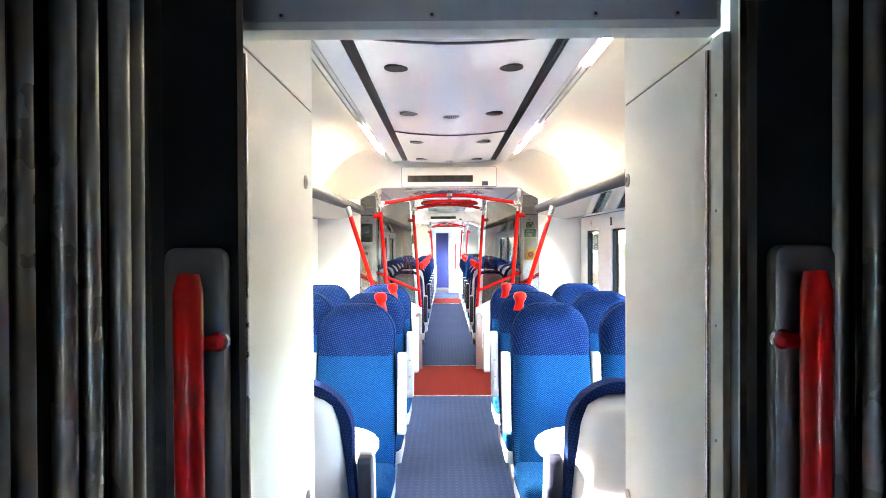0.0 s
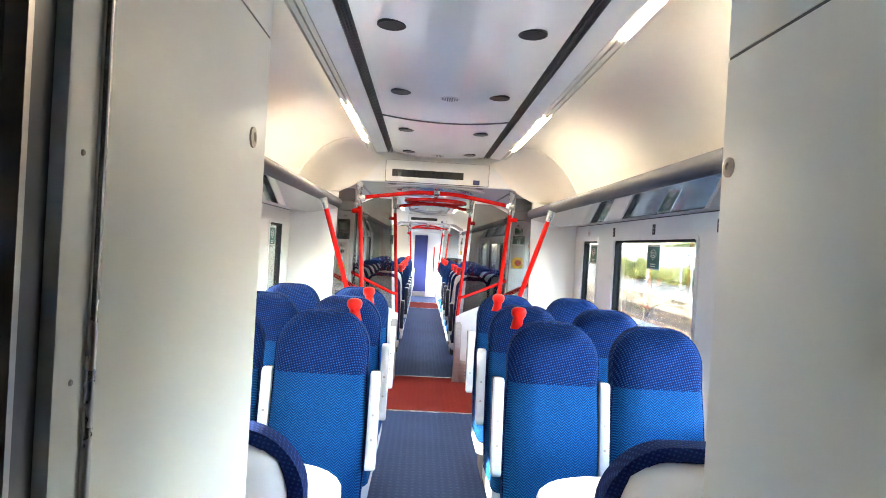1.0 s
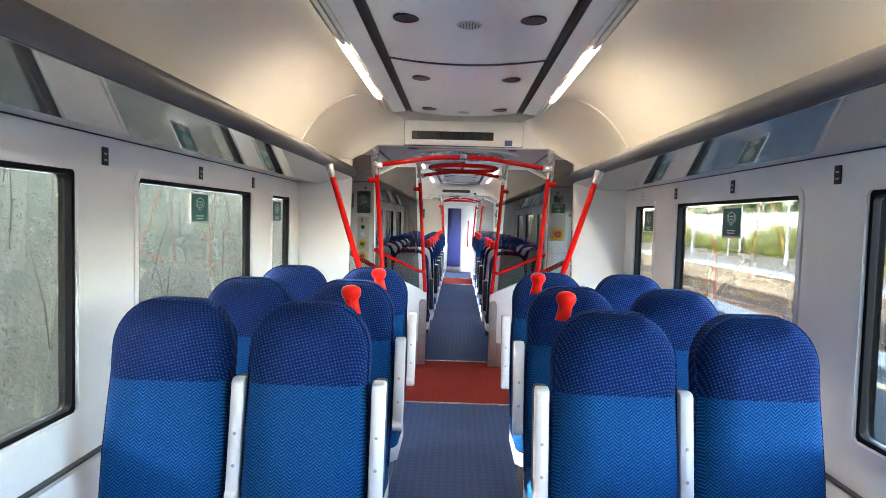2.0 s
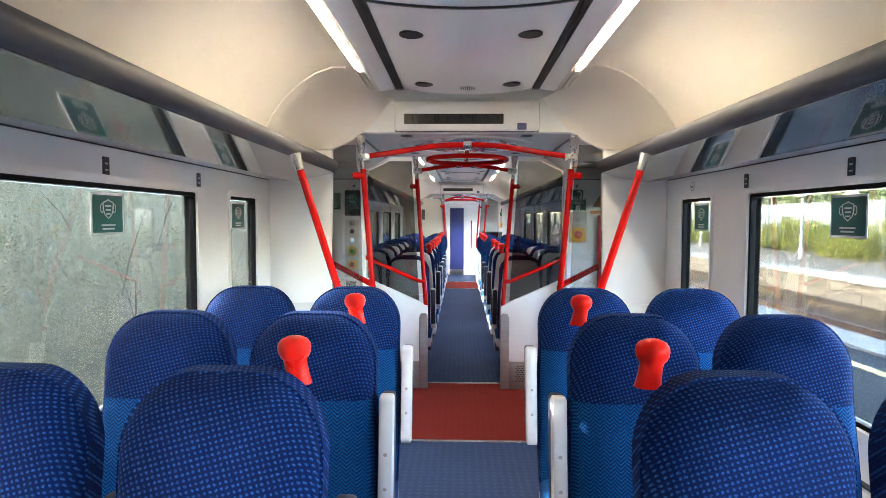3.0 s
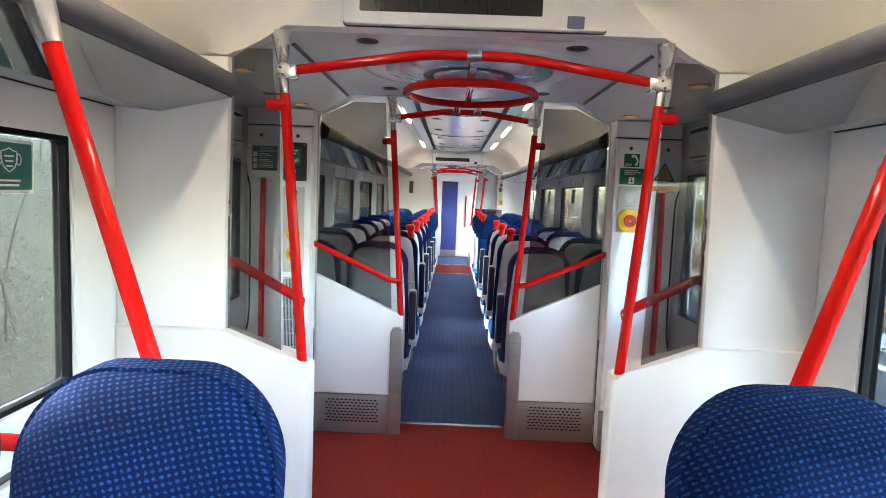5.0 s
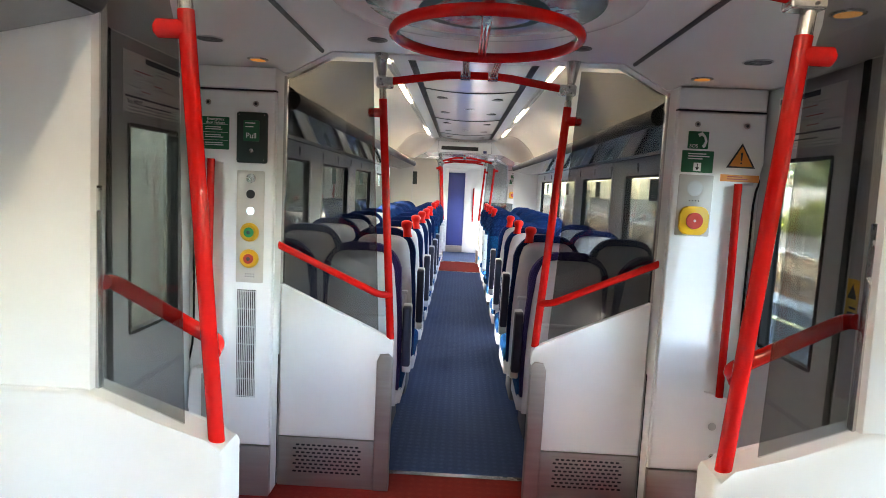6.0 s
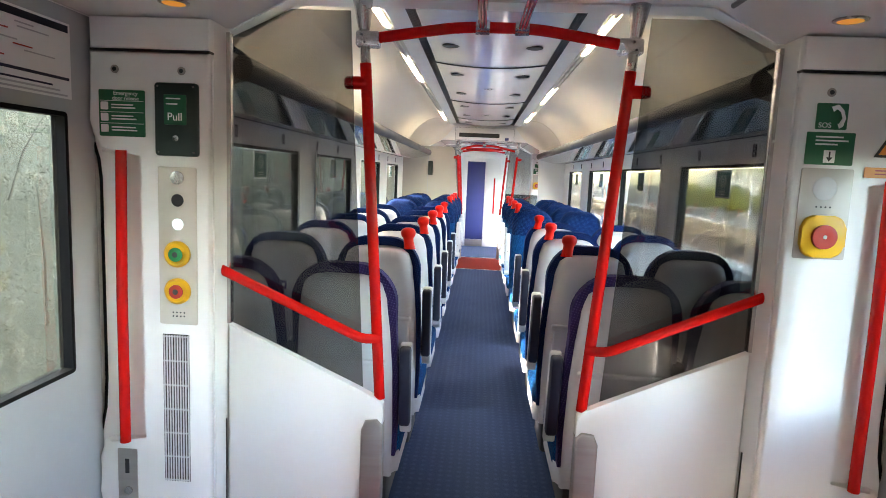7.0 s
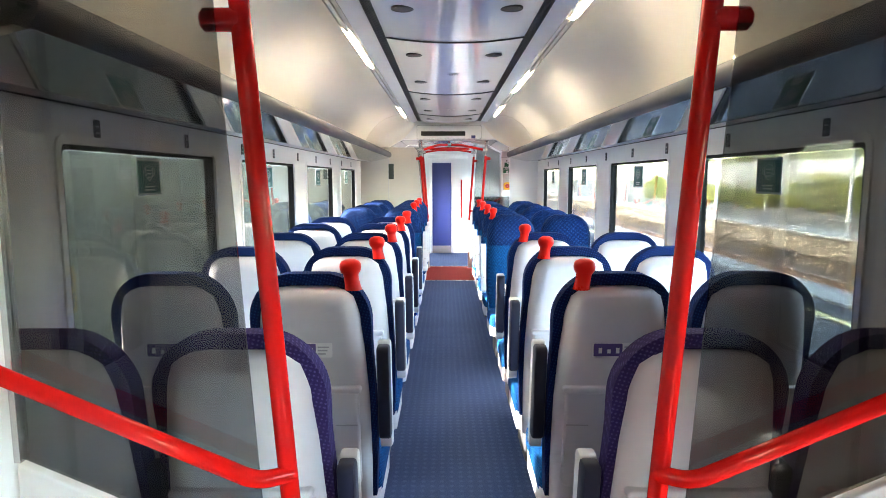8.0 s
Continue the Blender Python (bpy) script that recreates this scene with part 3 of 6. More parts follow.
# ---- saloon ceilings ----
COVE = [(0.612, 2.318), (0.66, 2.335), (0.74, 2.335), (0.83, 2.305), (0.92, 2.25), (1.00, 2.175), (1.07, 2.085), (1.12, 1.99), (1.15, 1.90), (1.165, 1.80)]
DOME = [(0.47, 2.275), (0.52, 2.21), (0.575, 2.14), (0.63, 2.085), (0.685, 2.045), (0.745, 2.005), (0.81, 1.972), (0.88, 1.952), (0.97, 1.95), (1.165, 1.95)]


def ceiling_z(x):
    return 2.268 + 0.03 * (x / 0.385) ** 2


def strip_mesh(rows):
    bm = B()
    rows = [[bm.verts.new(p) for p in r] for r in rows]
    for a, b in zip(rows, rows[1:]):
        quad_faces(bm, a, b, False)
    return bm


def saloon_ceiling(name, y0, y1, seams, lights, speakers, tubes, dome0, dome1):
    """The bulging centre panels, the slotted vents, the lamp flats and the coves of one saloon."""
    bm = B()
    edges = [y0, *seams, y1]
    xs = [-0.385 + 0.77 * i / 14 for i in range(15)]
    for a, b in zip(edges, edges[1:]):
        slab(bm, [(x, ceiling_z(x)) for x in xs] + [(0.385, 2.33), (-0.385, 2.33)], "y", a + 0.008, b - 0.008)
    structure("ceiling_" + name, bm, CEIL, "glossy pale grey ceiling panels bulging down along the middle")
    for y in seams:
        lip = [(x, ceiling_z(x) - 0.007) for x in xs] + [(x, ceiling_z(x) + 0.02) for x in xs[::-1]]
        structure("trim_ceiling_seam_" + name, slab(B(), lip, "y", y - 0.0055, y + 0.0055), DARKGREY, "thin dark joint strip between the ceiling panels")
    structure("ceiling_void_" + name, bar(-0.62, 0.62, y0, y1, 2.335, 2.40), BLACK, "dark void above the ceiling panels")
    for s in (-1, 1):
        vent = thing("ceiling_vent", "long black slotted air vent beside the ceiling panels", "vent", (s * 0.41, y0, 2.30), "ceiling vents")
        part("channel", bar(s * 0.386, s * 0.436, y0, y1, 2.322, 2.333), BLACK, vent)
        for k in range(4):
            x = 0.391 + k * 0.0125
            part("slat", bar(s * x, s * (x + 0.004), y0, y1, 2.294, 2.322), DARKGREY, vent)
        flat = [(s * 0.437, 2.299), (s * 0.530, 2.288), (s * 0.535, 2.30), (s * 0.437, 2.335)]
        structure("ceiling_flat_" + name, slab(B(), flat, "y", y0, y1), WHITE, "white flat ceiling strip beside the lamp")
        ya, yb = (y0 + 0.42 if dome0 else y0), (y1 - 0.40 if dome1 else y1)
        structure("ceiling_cove_" + name, strip_mesh([[(s * x, y, z) for x, z in COVE] for y in (ya, yb)]), CREAM, "cream curved ceiling cove above the luggage rack")
        for end, from_y in ((dome0, ya), (dome1, yb)):
            if not end:
                continue
            sign = 1 if end == "far" else -1
            rows = []
            for i in range(13):
                ph = radians(90 * i / 12)
                k = 1 - math.cos(ph)
                rows.append([(s * (p[0] + (q[0] - p[0]) * k), from_y + sign * 0.545 * math.sin(ph), p[1] + (q[1] - p[1]) * k) for p, q in zip(COVE, DOME)])
            structure("ceiling_cove_end_" + name, strip_mesh(rows), CREAM, "cream rounded end of the ceiling cove")
            rib = [(s * (x + 0.002), from_y, z + 0.002) for x, z in COVE[1:9]]
            structure("trim_cove_rib", tube(B(), rib, 0.0105, 10), CREAM, "thin raised rib across the cove")
        lamp = thing("ceiling_lamp", "long warm fluorescent lamp strip along the cove", "ceiling lamp", (s * 0.57, y0, 2.29), "lamp strips")
        part("housing", slab(B(), [(s * 0.536, 2.292), (s * 0.557, 2.294), (s * 0.557, 2.306), (s * 0.599, 2.316), (s * 0.600, 2.300), (s * 0.608, 2.318), (s * 0.536, 2.318)], "y", y0, y1), TUBEOFF, lamp, "pale lamp housing")
        cuts = sorted(tubes[s])
        stops = [y0] + [v for c in cuts for v in c] + [y1]
        for i, (a, b) in enumerate(zip(stops, stops[1:])):
            if b - a < 0.02:
                continue
            prof = [(s * 0.563, 2.289), (s * 0.585, 2.293), (s * 0.590, 2.310), (s * 0.563, 2.303)]
            lit = i % 2 == 1
            part("lit_tube" if lit else "diffuser", slab(B(), prof, "y", a + 0.004, b - 0.004), (TUBE if name == "front" else TUBEDIM) if lit else TUBEOFF, lamp, "glowing warm white tube" if lit else "unlit diffuser")
    for y in lights:
        for s in (-1, 1):
            x = s * 0.247
            t = thing("ceiling_outlet", "small round black ceiling outlet in the panel", "ceiling outlet", (x, y, ceiling_z(x)), "round ceiling outlets")
            part("rim", lathe(B(), [(0.052, -0.003), (0.052, 0.004), (0.047, 0.006), (0.040, 0.004)], (x, y, ceiling_z(x)), "z", 22, -1), BLACK, t)
            part("cup", lathe(B(), [(0.041, -0.001), (0.036, 0.0045)], (x, y, ceiling_z(x)), "z", 22, -1), BLACK, t)
    for y in speakers:
        t = thing("ceiling_speaker", "round perforated loudspeaker grille in the ceiling panel", "loudspeaker", (0, y, ceiling_z(0)), "ceiling loudspeakers")
        part("grille", lathe(B(), [(0.05, -0.002), (0.05, 0.002), (0.046, 0.003), (0.001, 0.003)], (0, y, ceiling_z(0)), "z", 20, -1), GREY, t)
        for i in range(-3, 4):
            for j in range(-3, 4):
                if i * i + j * j < 11:
                    part("hole", lathe(B(), [(0.004, 0.0025), (0.004, 0.0036)], (i * 0.012, y + j * 0.012, ceiling_z(0)), "z", 6, -1), BLACK, t)


saloon_ceiling("front", 1.98, 6.60, (3.19, 5.10), (2.55, 3.55, 4.46, 5.45, 6.37), (4.5, 6.43),
               {-1: [(4.9, 6.12)], 1: [(2.95, 3.58), (4.9, 6.12)]}, None, "far")
saloon_ceiling("middle", 8.42, 15.60, (10.58, 12.69, 14.6), (8.95, 9.95, 10.98, 12.04, 13.1, 14.1, 15.1), (11.62, 13.9),
               {-1: [(8.9, 9.6), (10.45, 11.5), (14.05, 15.0)], 1: [(9.3, 10.2), (11.72, 12.78), (13.85, 14.9)]}, "near", "far")
for name, y0, y1 in (("front", 1.80, 6.85), ("middle", 8.25, 15.85), ("end", 15.85, 19.5), ("vestibule", 6.85, 8.25)):
    structure("roof_" + name, bar(-1.36, 1.36, y0 + 0.003, y1 - 0.003, 2.42, 2.46), DARKGREY, "roof above the carriage")

# ---- bulkheads over the vestibule edges ----
ARCH = [(0.66, 2.06), (0.86, 1.952), (1.268, 1.952), (1.268, 2.415)]


def bulkhead(name, y0, y1):
    pts = [(-x, z) for x, z in ARCH[::-1]] + ARCH
    structure(name, slab(B(), pts, "y", y0, y1), WHITE, "white bulkhead over the entrance vestibule")


def display_unit(y):
    t = thing("display_unit", "white passenger information display on the bulkhead with a dark screen", "display", (0, y, 2.06), "bulkhead displays")
    part("housing", slab(B(), rounded(-0.452, 0.452, 2.066, 2.252, 0.012, 3), "y", y - 0.004, y - 0.034, 0.003), WHITE, t)
    part("gap", slab(B(), rounded(-0.457, 0.457, 2.062, 2.257, 0.014, 3), "y", y - 0.001, y - 0.004), DARKGREY, t)
    part("screen", slab(B(), rounded(-0.396, 0.229, 2.108, 2.171, 0.004, 2), "y", y - 0.034, y - 0.036), DISPLAY, t, "dark dot matrix screen")
    part("sensor", slab(B(), rounded(0.315, 0.373, 2.072, 2.113, 0.004, 2), "y", y - 0.034, y - 0.037), BLUEDOOR, t, "small dark blue square")


for dy in (0.0, 9.02):
    bulkhead("bulkhead_near_%d" % (1 + (dy > 0)), 6.745 + dy, 6.82 + dy)
    bulkhead("bulkhead_far_%d" % (1 + (dy > 0)), 8.23 + dy, 8.33 + dy)
    display_unit(6.745 + dy)


# ---- vestibules ----
def vestibule_ceiling(name, dy):
    y0, y1 = 6.82 + dy, 8.23 + dy
    prof = [(-1.268, 1.955), (-0.86, 1.958), (-0.66, 2.066), (0.66, 2.066), (0.86, 1.958), (1.268, 1.955), (1.268, 2.10), (-1.268, 2.10)]
    structure("ceiling_vestibule_" + name, slab(B(), prof, "y", y0, y1), VCEIL, "shiny white vestibule ceiling with sloping sides")
    cy, z = 7.42 + dy, 2.066
    t = thing("ceiling_air_outlet", "large round shiny air outlet dish in the vestibule ceiling", "air outlet", (0, cy, z), "vestibule air outlets")
    part("ring", lathe(B(), [(0.50, 0.0), (0.49, 0.006), (0.44, 0.012), (0.43, 0.006)], (0, cy, z), "z", 40, -1), VCEIL, t)
    part("slot", lathe(B(), [(0.43, 0.003), (0.39, 0.003)], (0, cy, z), "z", 40, -1), BLACK, t)
    part("dish", lathe(B(), [(0.385, 0.004), (0.38, 0.014), (0.30, 0.026), (0.21, 0.03)], (0, cy, z), "z", 40, -1), CHROME, t, "polished round dish")
    part("inner_slot", lathe(B(), [(0.21, 0.0305), (0.17, 0.0315)], (0, cy, z), "z", 32, -1), BLACK, t)
    part("cap", lathe(B(), [(0.165, 0.03), (0.16, 0.038), (0.10, 0.044), (0.001, 0.046)], (0, cy, z), "z", 32, -1), CHROME, t)
    for s in (-1, 1):
        for x, yy, kind in ((0.42, 7.98, 0), (0.40, 6.95, 0), (0.90, 7.93, 1), (0.90, 7.02, 1)):
            zz = 1.957 if kind else 2.066
            d = thing("downlight", "round recessed ceiling downlight with an amber lamp" if kind else "round black recessed ceiling outlet", "downlight" if kind else "ceiling outlet", (s * x, yy + dy, zz), "vestibule ceiling fittings")
            part("rim", lathe(B(), [(0.042, 0), (0.042, 0.003), (0.034, 0.005)], (s * x, yy + dy, zz), "z", 20, -1), CHROME if kind else DARKGREY, d)
            part("lamp" if kind else "cup", lathe(B(), [(0.033, 0.0045), (0.028, 0.006)], (s * x, yy + dy, zz), "z", 20, -1), AMBER if kind else BLACK, d)
        slot = tube(B(), [(s * 0.69, 6.96 + dy, 2.049), (s * 0.69, 8.16 + dy, 2.049)], 0.009, 8)
        structure("trim_ceiling_slot", slot, DARKGREY, "dark slot along the bend of the vestibule ceiling")
        sp = thing("ceiling_speaker", "small round perforated loudspeaker in the vestibule ceiling", "loudspeaker", (s * 0.96, 7.60 + dy, 1.957), "ceiling loudspeakers")
        part("grille", lathe(B(), [(0.05, 0), (0.05, 0.002), (0.001, 0.003)], (s * 0.96, 7.60 + dy, 1.957), "z", 20, -1), GREY, sp)
        for k in range(-3, 4):
            half = 0.044 * math.sqrt(1 - (k / 4) ** 2)
            part("slot", bar(s * 0.96 - half, s * 0.96 + half, 7.598 + k * 0.011 + dy, 7.602 + k * 0.011 + dy, 1.9535, 1.9545), BLACK, sp)


def pole_fittings(t, s, top, foot, peg_z):
    """The leaning red pole of a screen with its steel cap, elbow and peg."""
    top, foot = Vector(top), Vector(foot)
    d = (top - foot).normalized()
    pole = part("pole", tube(B(), [foot, top - d * 0.075], 0.0185, 16), RED, t, "glossy red pole")
    part("sleeve", tube(B(), [top - d * 0.075, top + d * 0.03], 0.0165, 16), CHROME, t, "bare metal sleeve")
    part("cap", tube(B(), [top + d * 0.03, top + d * 0.04, top + d * 0.14], [0.017, 0.02, 0.035], 16), CHROME, t, "conical steel ceiling cap")
    p = foot + d * ((peg_z - foot.z) / d.z)
    part("peg", tube(B(), [p, p + Vector((s * 0.064, 0, 0)), p + Vector((s * 0.070, 0, 0))], [0.021, 0.021, 0.015], 14), RED, t, "short red peg")
    cx0, cx1 = (top.x - 0.05, top.x + 0.026) if s > 0 else (top.x - 0.026, top.x + 0.05)
    part("clamp", slab(B(), rounded(cx0, cx1, top.z - 0.024, top.z + 0.024, 0.008, 3), "y", top.y - 0.022, top.y + 0.022, 0.004), CHROME, t, "cast metal corner clamp")
    for dx, dz in ((-0.006, 0.012), (0.004, -0.012)):
        part("bolt", lathe(B(), [(0.004, 0), (0.004, 0.0025)], top + Vector((dx, -0.022, dz)), "y", 8, -1), DARKGREY, t)
    return pole


def near_screen(s, dy):
    """The screen between saloon and doors: white partition, low panel, glass and leaning pole."""
    y0, y1 = 6.765 + dy, 6.80 + dy
    t = thing("draught_screen", "white draught screen with smoked glass and a leaning red pole", "screen", (s * 0.9, 6.78 + dy, 0), "draught screens")
    part("partition", slab(B(), [(s * 0.875, 0.9), (s * 1.268, 0.9), (s * 1.268, 1.95), (s * 0.86, 1.95), (s * 0.86, 1.80)], "y", y0 - 0.015, y1 + 0.01, 0.006), WHITE, t, "white upper partition")
    low = [(s * 0.552, 0.0), (s * 1.268, 0.0), (s * 1.268, 0.975), (s * 0.885, 0.975), (s * 0.72, 0.912), (s * 0.60, 0.862), (s * 0.560, 0.855), (s * 0.552, 0.84)]
    part("low_panel", slab(B(), low, "y", y0 - 0.03, y1 + 0.035, 0.012, 3), WHITE, t, "white moulded lower panel with a sloping top")
    part("glass", slab(B(), [(s * 0.668, 0.885), (s * 0.873, 0.968), (s * 0.858, 1.95), (s * 0.80, 1.985), (s * 0.715, 1.985), (s * 0.708, 1.86), (s * 0.686, 1.76)], "y", 6.779 + dy, 6.785 + dy), DRAUGHT, t, "smoked glass pane")
    part("glass_edge", bar(s * 0.866, s * 0.878, 6.772 + dy, 6.792 + dy, 0.965, 1.95), CHROME, t)
    pole_fittings(t, s, (s * 0.672, 6.775 + dy, 1.905), (s * 0.588, 6.775 + dy, 0.855), 1.79)
    part("rail", tube(B(), bend([(s * 0.868, 6.80 + dy, 1.215), (s * 0.868, 6.84 + dy, 1.21), (s * 0.614, 6.845 + dy, 1.075), (s * 0.604, 6.785 + dy, 1.065)], 0.024), 0.0185, 14), RED, t, "sloping red hand rail")
    part("kick_plate", bar(s * 0.556, s * 1.26, y1 + 0.036, y1 + 0.04, 0.0, 0.24), STEEL, t)
    return t


def rear_screen(s, dy):
    """The screens before the far doors: a pale solid panel on one side, a low smoked panel on the other, each with its pole."""
    y0, y1 = 6.765 + dy, 6.80 + dy
    if s < 0:
        t = thing("draught_screen", "pale grey full-height draught panel with a red pole", "screen", (-0.8, 6.78 + dy, 0), "draught screens")
        part("panel", slab(B(), [(-1.268, 0.0), (-0.36, 0.0), (-0.36, 0.86), (-0.455, 1.90), (-0.50, 1.952), (-1.268, 1.952)], "y", y0, y1, 0.008, 3), plain("draught_panel_grey", (0.47, 0.455, 0.41), (0.43, 0.415, 0.375), 1.4, 0.4), t, "pale grey panel")
        part("edge", slab(B(), [(-0.875, 0.95), (-0.86, 0.95), (-0.86, 1.94), (-0.875, 1.94)], "y", y0 - 0.006, y0), GREY, t)
        part("meter", slab(B(), rounded(-0.865, -0.79, 1.50, 1.72, 0.008, 3), "y", y0 - 0.02, y0 - 0.001, 0.004), BOXDARK, t, "small dark box")
        pole_fittings(t, s, (-0.408, 6.765 + dy, 1.905), (-0.325, 6.765 + dy, 0.72), 1.79)
    else:
        t = thing("draught_screen", "white partition with a low smoked panel and a red pole", "screen", (0.8, 6.78 + dy, 0), "draught screens")
        part("partition", slab(B(), [(0.885, 0.9), (1.268, 0.9), (1.268, 1.95), (0.86, 1.95), (0.86, 1.80)], "y", y0 - 0.015, y1 + 0.01, 0.006), WHITE, t, "white upper partition")
        part("low_panel", slab(B(), rounded(0.44, 1.268, 0.0, 0.88, 0.02, 3), "y", y0 - 0.02, y1 + 0.02, 0.010, 3), WHITE, t, "white lower panel")
        part("glass", slab(B(), rounded(0.37, 0.868, 0.886, 1.25, 0.012, 3), "y", y0 + 0.014, y0 + 0.020), SCREEN, t, "low smoked panel")
        pole_fittings(t, s, (0.53, 6.775 + dy, 1.905), (0.455, 6.775 + dy, 0.88), 1.79)
    return t


def far_screen(s, dy):
    """The screen on the far side: low white panel with steel kick plate, big glass pane, pole and rail."""
    y0, y1 = 8.20 + dy, 8.235 + dy
    t = thing("draught_screen", "white draught screen with smoked pane, steel foot and red rail", "screen", (s * 0.6, 8.22 + dy, 0), "draught screens")
    low = [(s * 0.332, 0.245), (s * 0.865, 0.245), (s * 0.865, 0.985), (s * 0.62, 0.877), (s * 0.42, 0.785), (s * 0.345, 0.748), (s * 0.326, 0.735), (s * 0.326, 0.70)]
    part("low_panel", slab(B(), low, "y", y0, y1, 0.010, 3), WHITE, t, "white moulded lower panel with a sloping top")
    part("kick_plate", bar(s * 0.39, s * 0.865, y0 - 0.004, y1, 0.0, 0.243, 0.003), STEEL, t, "brushed steel kick plate")
    grille = part("grille", bar(s * 0.45, s * 0.80, y0 - 0.007, y0 - 0.004, 0.06, 0.225, 0.001), STEEL, t, "perforated heater grille")
    for i in range(13):
        for j in range(8):
            x, z = 0.468 + i * 0.026 + (j % 2) * 0.012, 0.077 + j * 0.019
            if x < 0.79:
                part("slot", slab(B(), rounded(s * x - 0.009, s * x + 0.009, z - 0.0045, z + 0.0045, 0.004, 2), "y", y0 - 0.0075, y0 - 0.0068), BLACK, grille)
    post = [(s * 0.325, 0.0), (s * 0.40, 0.0), (s * 0.40, 0.64), (s * 0.385, 0.675), (s * 0.345, 0.68), (s * 0.325, 0.66)]
    part("edge_plate", slab(B(), post, "y", y0 - 0.012, y1 + 0.012, 0.008, 3), STEEL, t, "rounded stainless edge plate")
    part("glass", slab(B(), [(s * 0.40, 0.785), (s * 0.86, 0.99), (s * 0.852, 1.93), (s * 0.66, 2.02), (s * 0.47, 2.02)], "y", 8.215 + dy, 8.221 + dy), SCREEN if dy == 0 else DRAUGHT, t, "smoked glass pane")
    part("glass_edge", bar(s * 0.858, s * 0.872, 8.205 + dy, 8.232 + dy, 0.985, 1.94), CHROME, t)
    pole_fittings(t, s, (s * 0.428, 8.24 + dy, 1.937), (s * 0.343, 8.225 + dy, 0.745), 1.80)
    part("rail", tube(B(), bend([(s * 0.878, 8.175 + dy, 1.175), (s * 0.40, 8.175 + dy, 0.965), (s * 0.352, 8.225 + dy, 0.955)], 0.03), 0.0165, 14), RED, t, "sloping red hand rail")
    return t


def hand_bars(dy, left=0.64, right=0.64):
    """The red bars under the vestibule ceiling, with the hanging ring."""
    t = thing("overhead_grab_rail", "red overhead grab bars with a hanging red ring", "grab rail", (0, 7.4 + dy, 1.95), "overhead grab rails")
    front = bend([(-left, 6.775 + dy, 1.912), (-0.16, 6.775 + dy, 1.985), (0.16, 6.775 + dy, 1.985), (right, 6.775 + dy, 1.912)], 0.09)
    part("front_bar", tube(B(), front, 0.0175, 14), RED, t)
    rear = bend([(-0.40, 8.24 + dy, 1.942), (-0.12, 8.24 + dy, 1.985), (0.12, 8.24 + dy, 1.985), (0.40, 8.24 + dy, 1.942)], 0.07)
    part("rear_bar", tube(B(), rear, 0.0175, 14), RED, t)
    circ = [(0.01 + 0.292 * math.cos(2 * math.pi * i / 44), 7.39 + dy + 0.30 * math.sin(2 * math.pi * i / 44), 1.95) for i in range(44)]
    part("ring", tube(B(), circ, 0.0175, 12, closed=True), RED, t, "red grab ring")
    for k in (-1, 0, 1):
        part("strut", tube(B(), [(0.005 + k * 0.011, 6.78 + dy, 1.978), (0.005 + k * 0.011, 7.69 + dy, 1.958)], 0.005, 8), RED, t)
    part("strut_web", bar(-0.008, 0.018, 6.79 + dy, 7.68 + dy, 1.962, 1.966), CHROME, t)
    part("clamp", tube(B(), [(-0.02, 6.775 + dy, 1.985), (0.03, 6.775 + dy, 1.985)], 0.023, 14), CHROME, t)
    for x in (-0.05, 0.075):
        for k in (-1, 0, 1):
            part("link", tube(B(), [(x + k * 0.009, 7.68 + dy, 1.955), (x + k * 0.009, 8.235 + dy, 1.982)], 0.0045, 8), RED, t)
        part("clamp", tube(B(), [(x - 0.022, 8.24 + dy, 1.985), (x + 0.022, 8.24 + dy, 1.985)], 0.022, 14), CHROME, t)


def screw(t, x, y, z, name="screw", r=0.0125):
    """A recessed fixing in a panel that faces the saloon."""
    ob = part(name, lathe(B(), [(r, 0), (r, 0.002), (r * 0.6, 0.004), (r * 0.3, 0.003)], (x, y, z), "y", 14, -1), STEEL, t)
    part("screw_hole", lathe(B(), [(r * 0.55, 0.0036), (r * 0.5, 0.0046)], (x, y, z), "y", 10, -1), BLACK, t)
    return ob


def bars_of_text(t, x0, x1, z_top, y, rows, height=0.005, gap=0.005, material=None):
    rnd = random.Random(int(abs(x0) * 1000) + int(z_top * 1000))
    for k in range(rows):
        z = z_top - k * (height + gap)
        part("text_bar", bar(x0, x0 + (x1 - x0) * rnd.uniform(0.6, 1.0), y, y - 0.0012, z - height, z), material or SIGNWHITE, t)


def flat_sign(name, label, category, outline, y, material):
    t = thing(name, label, category, (sum(p[0] for p in outline) / len(outline), y, min(p[1] for p in outline)))
    part("plate", slab(B(), outline, "y", y, y - 0.0025), material, t)
    return t


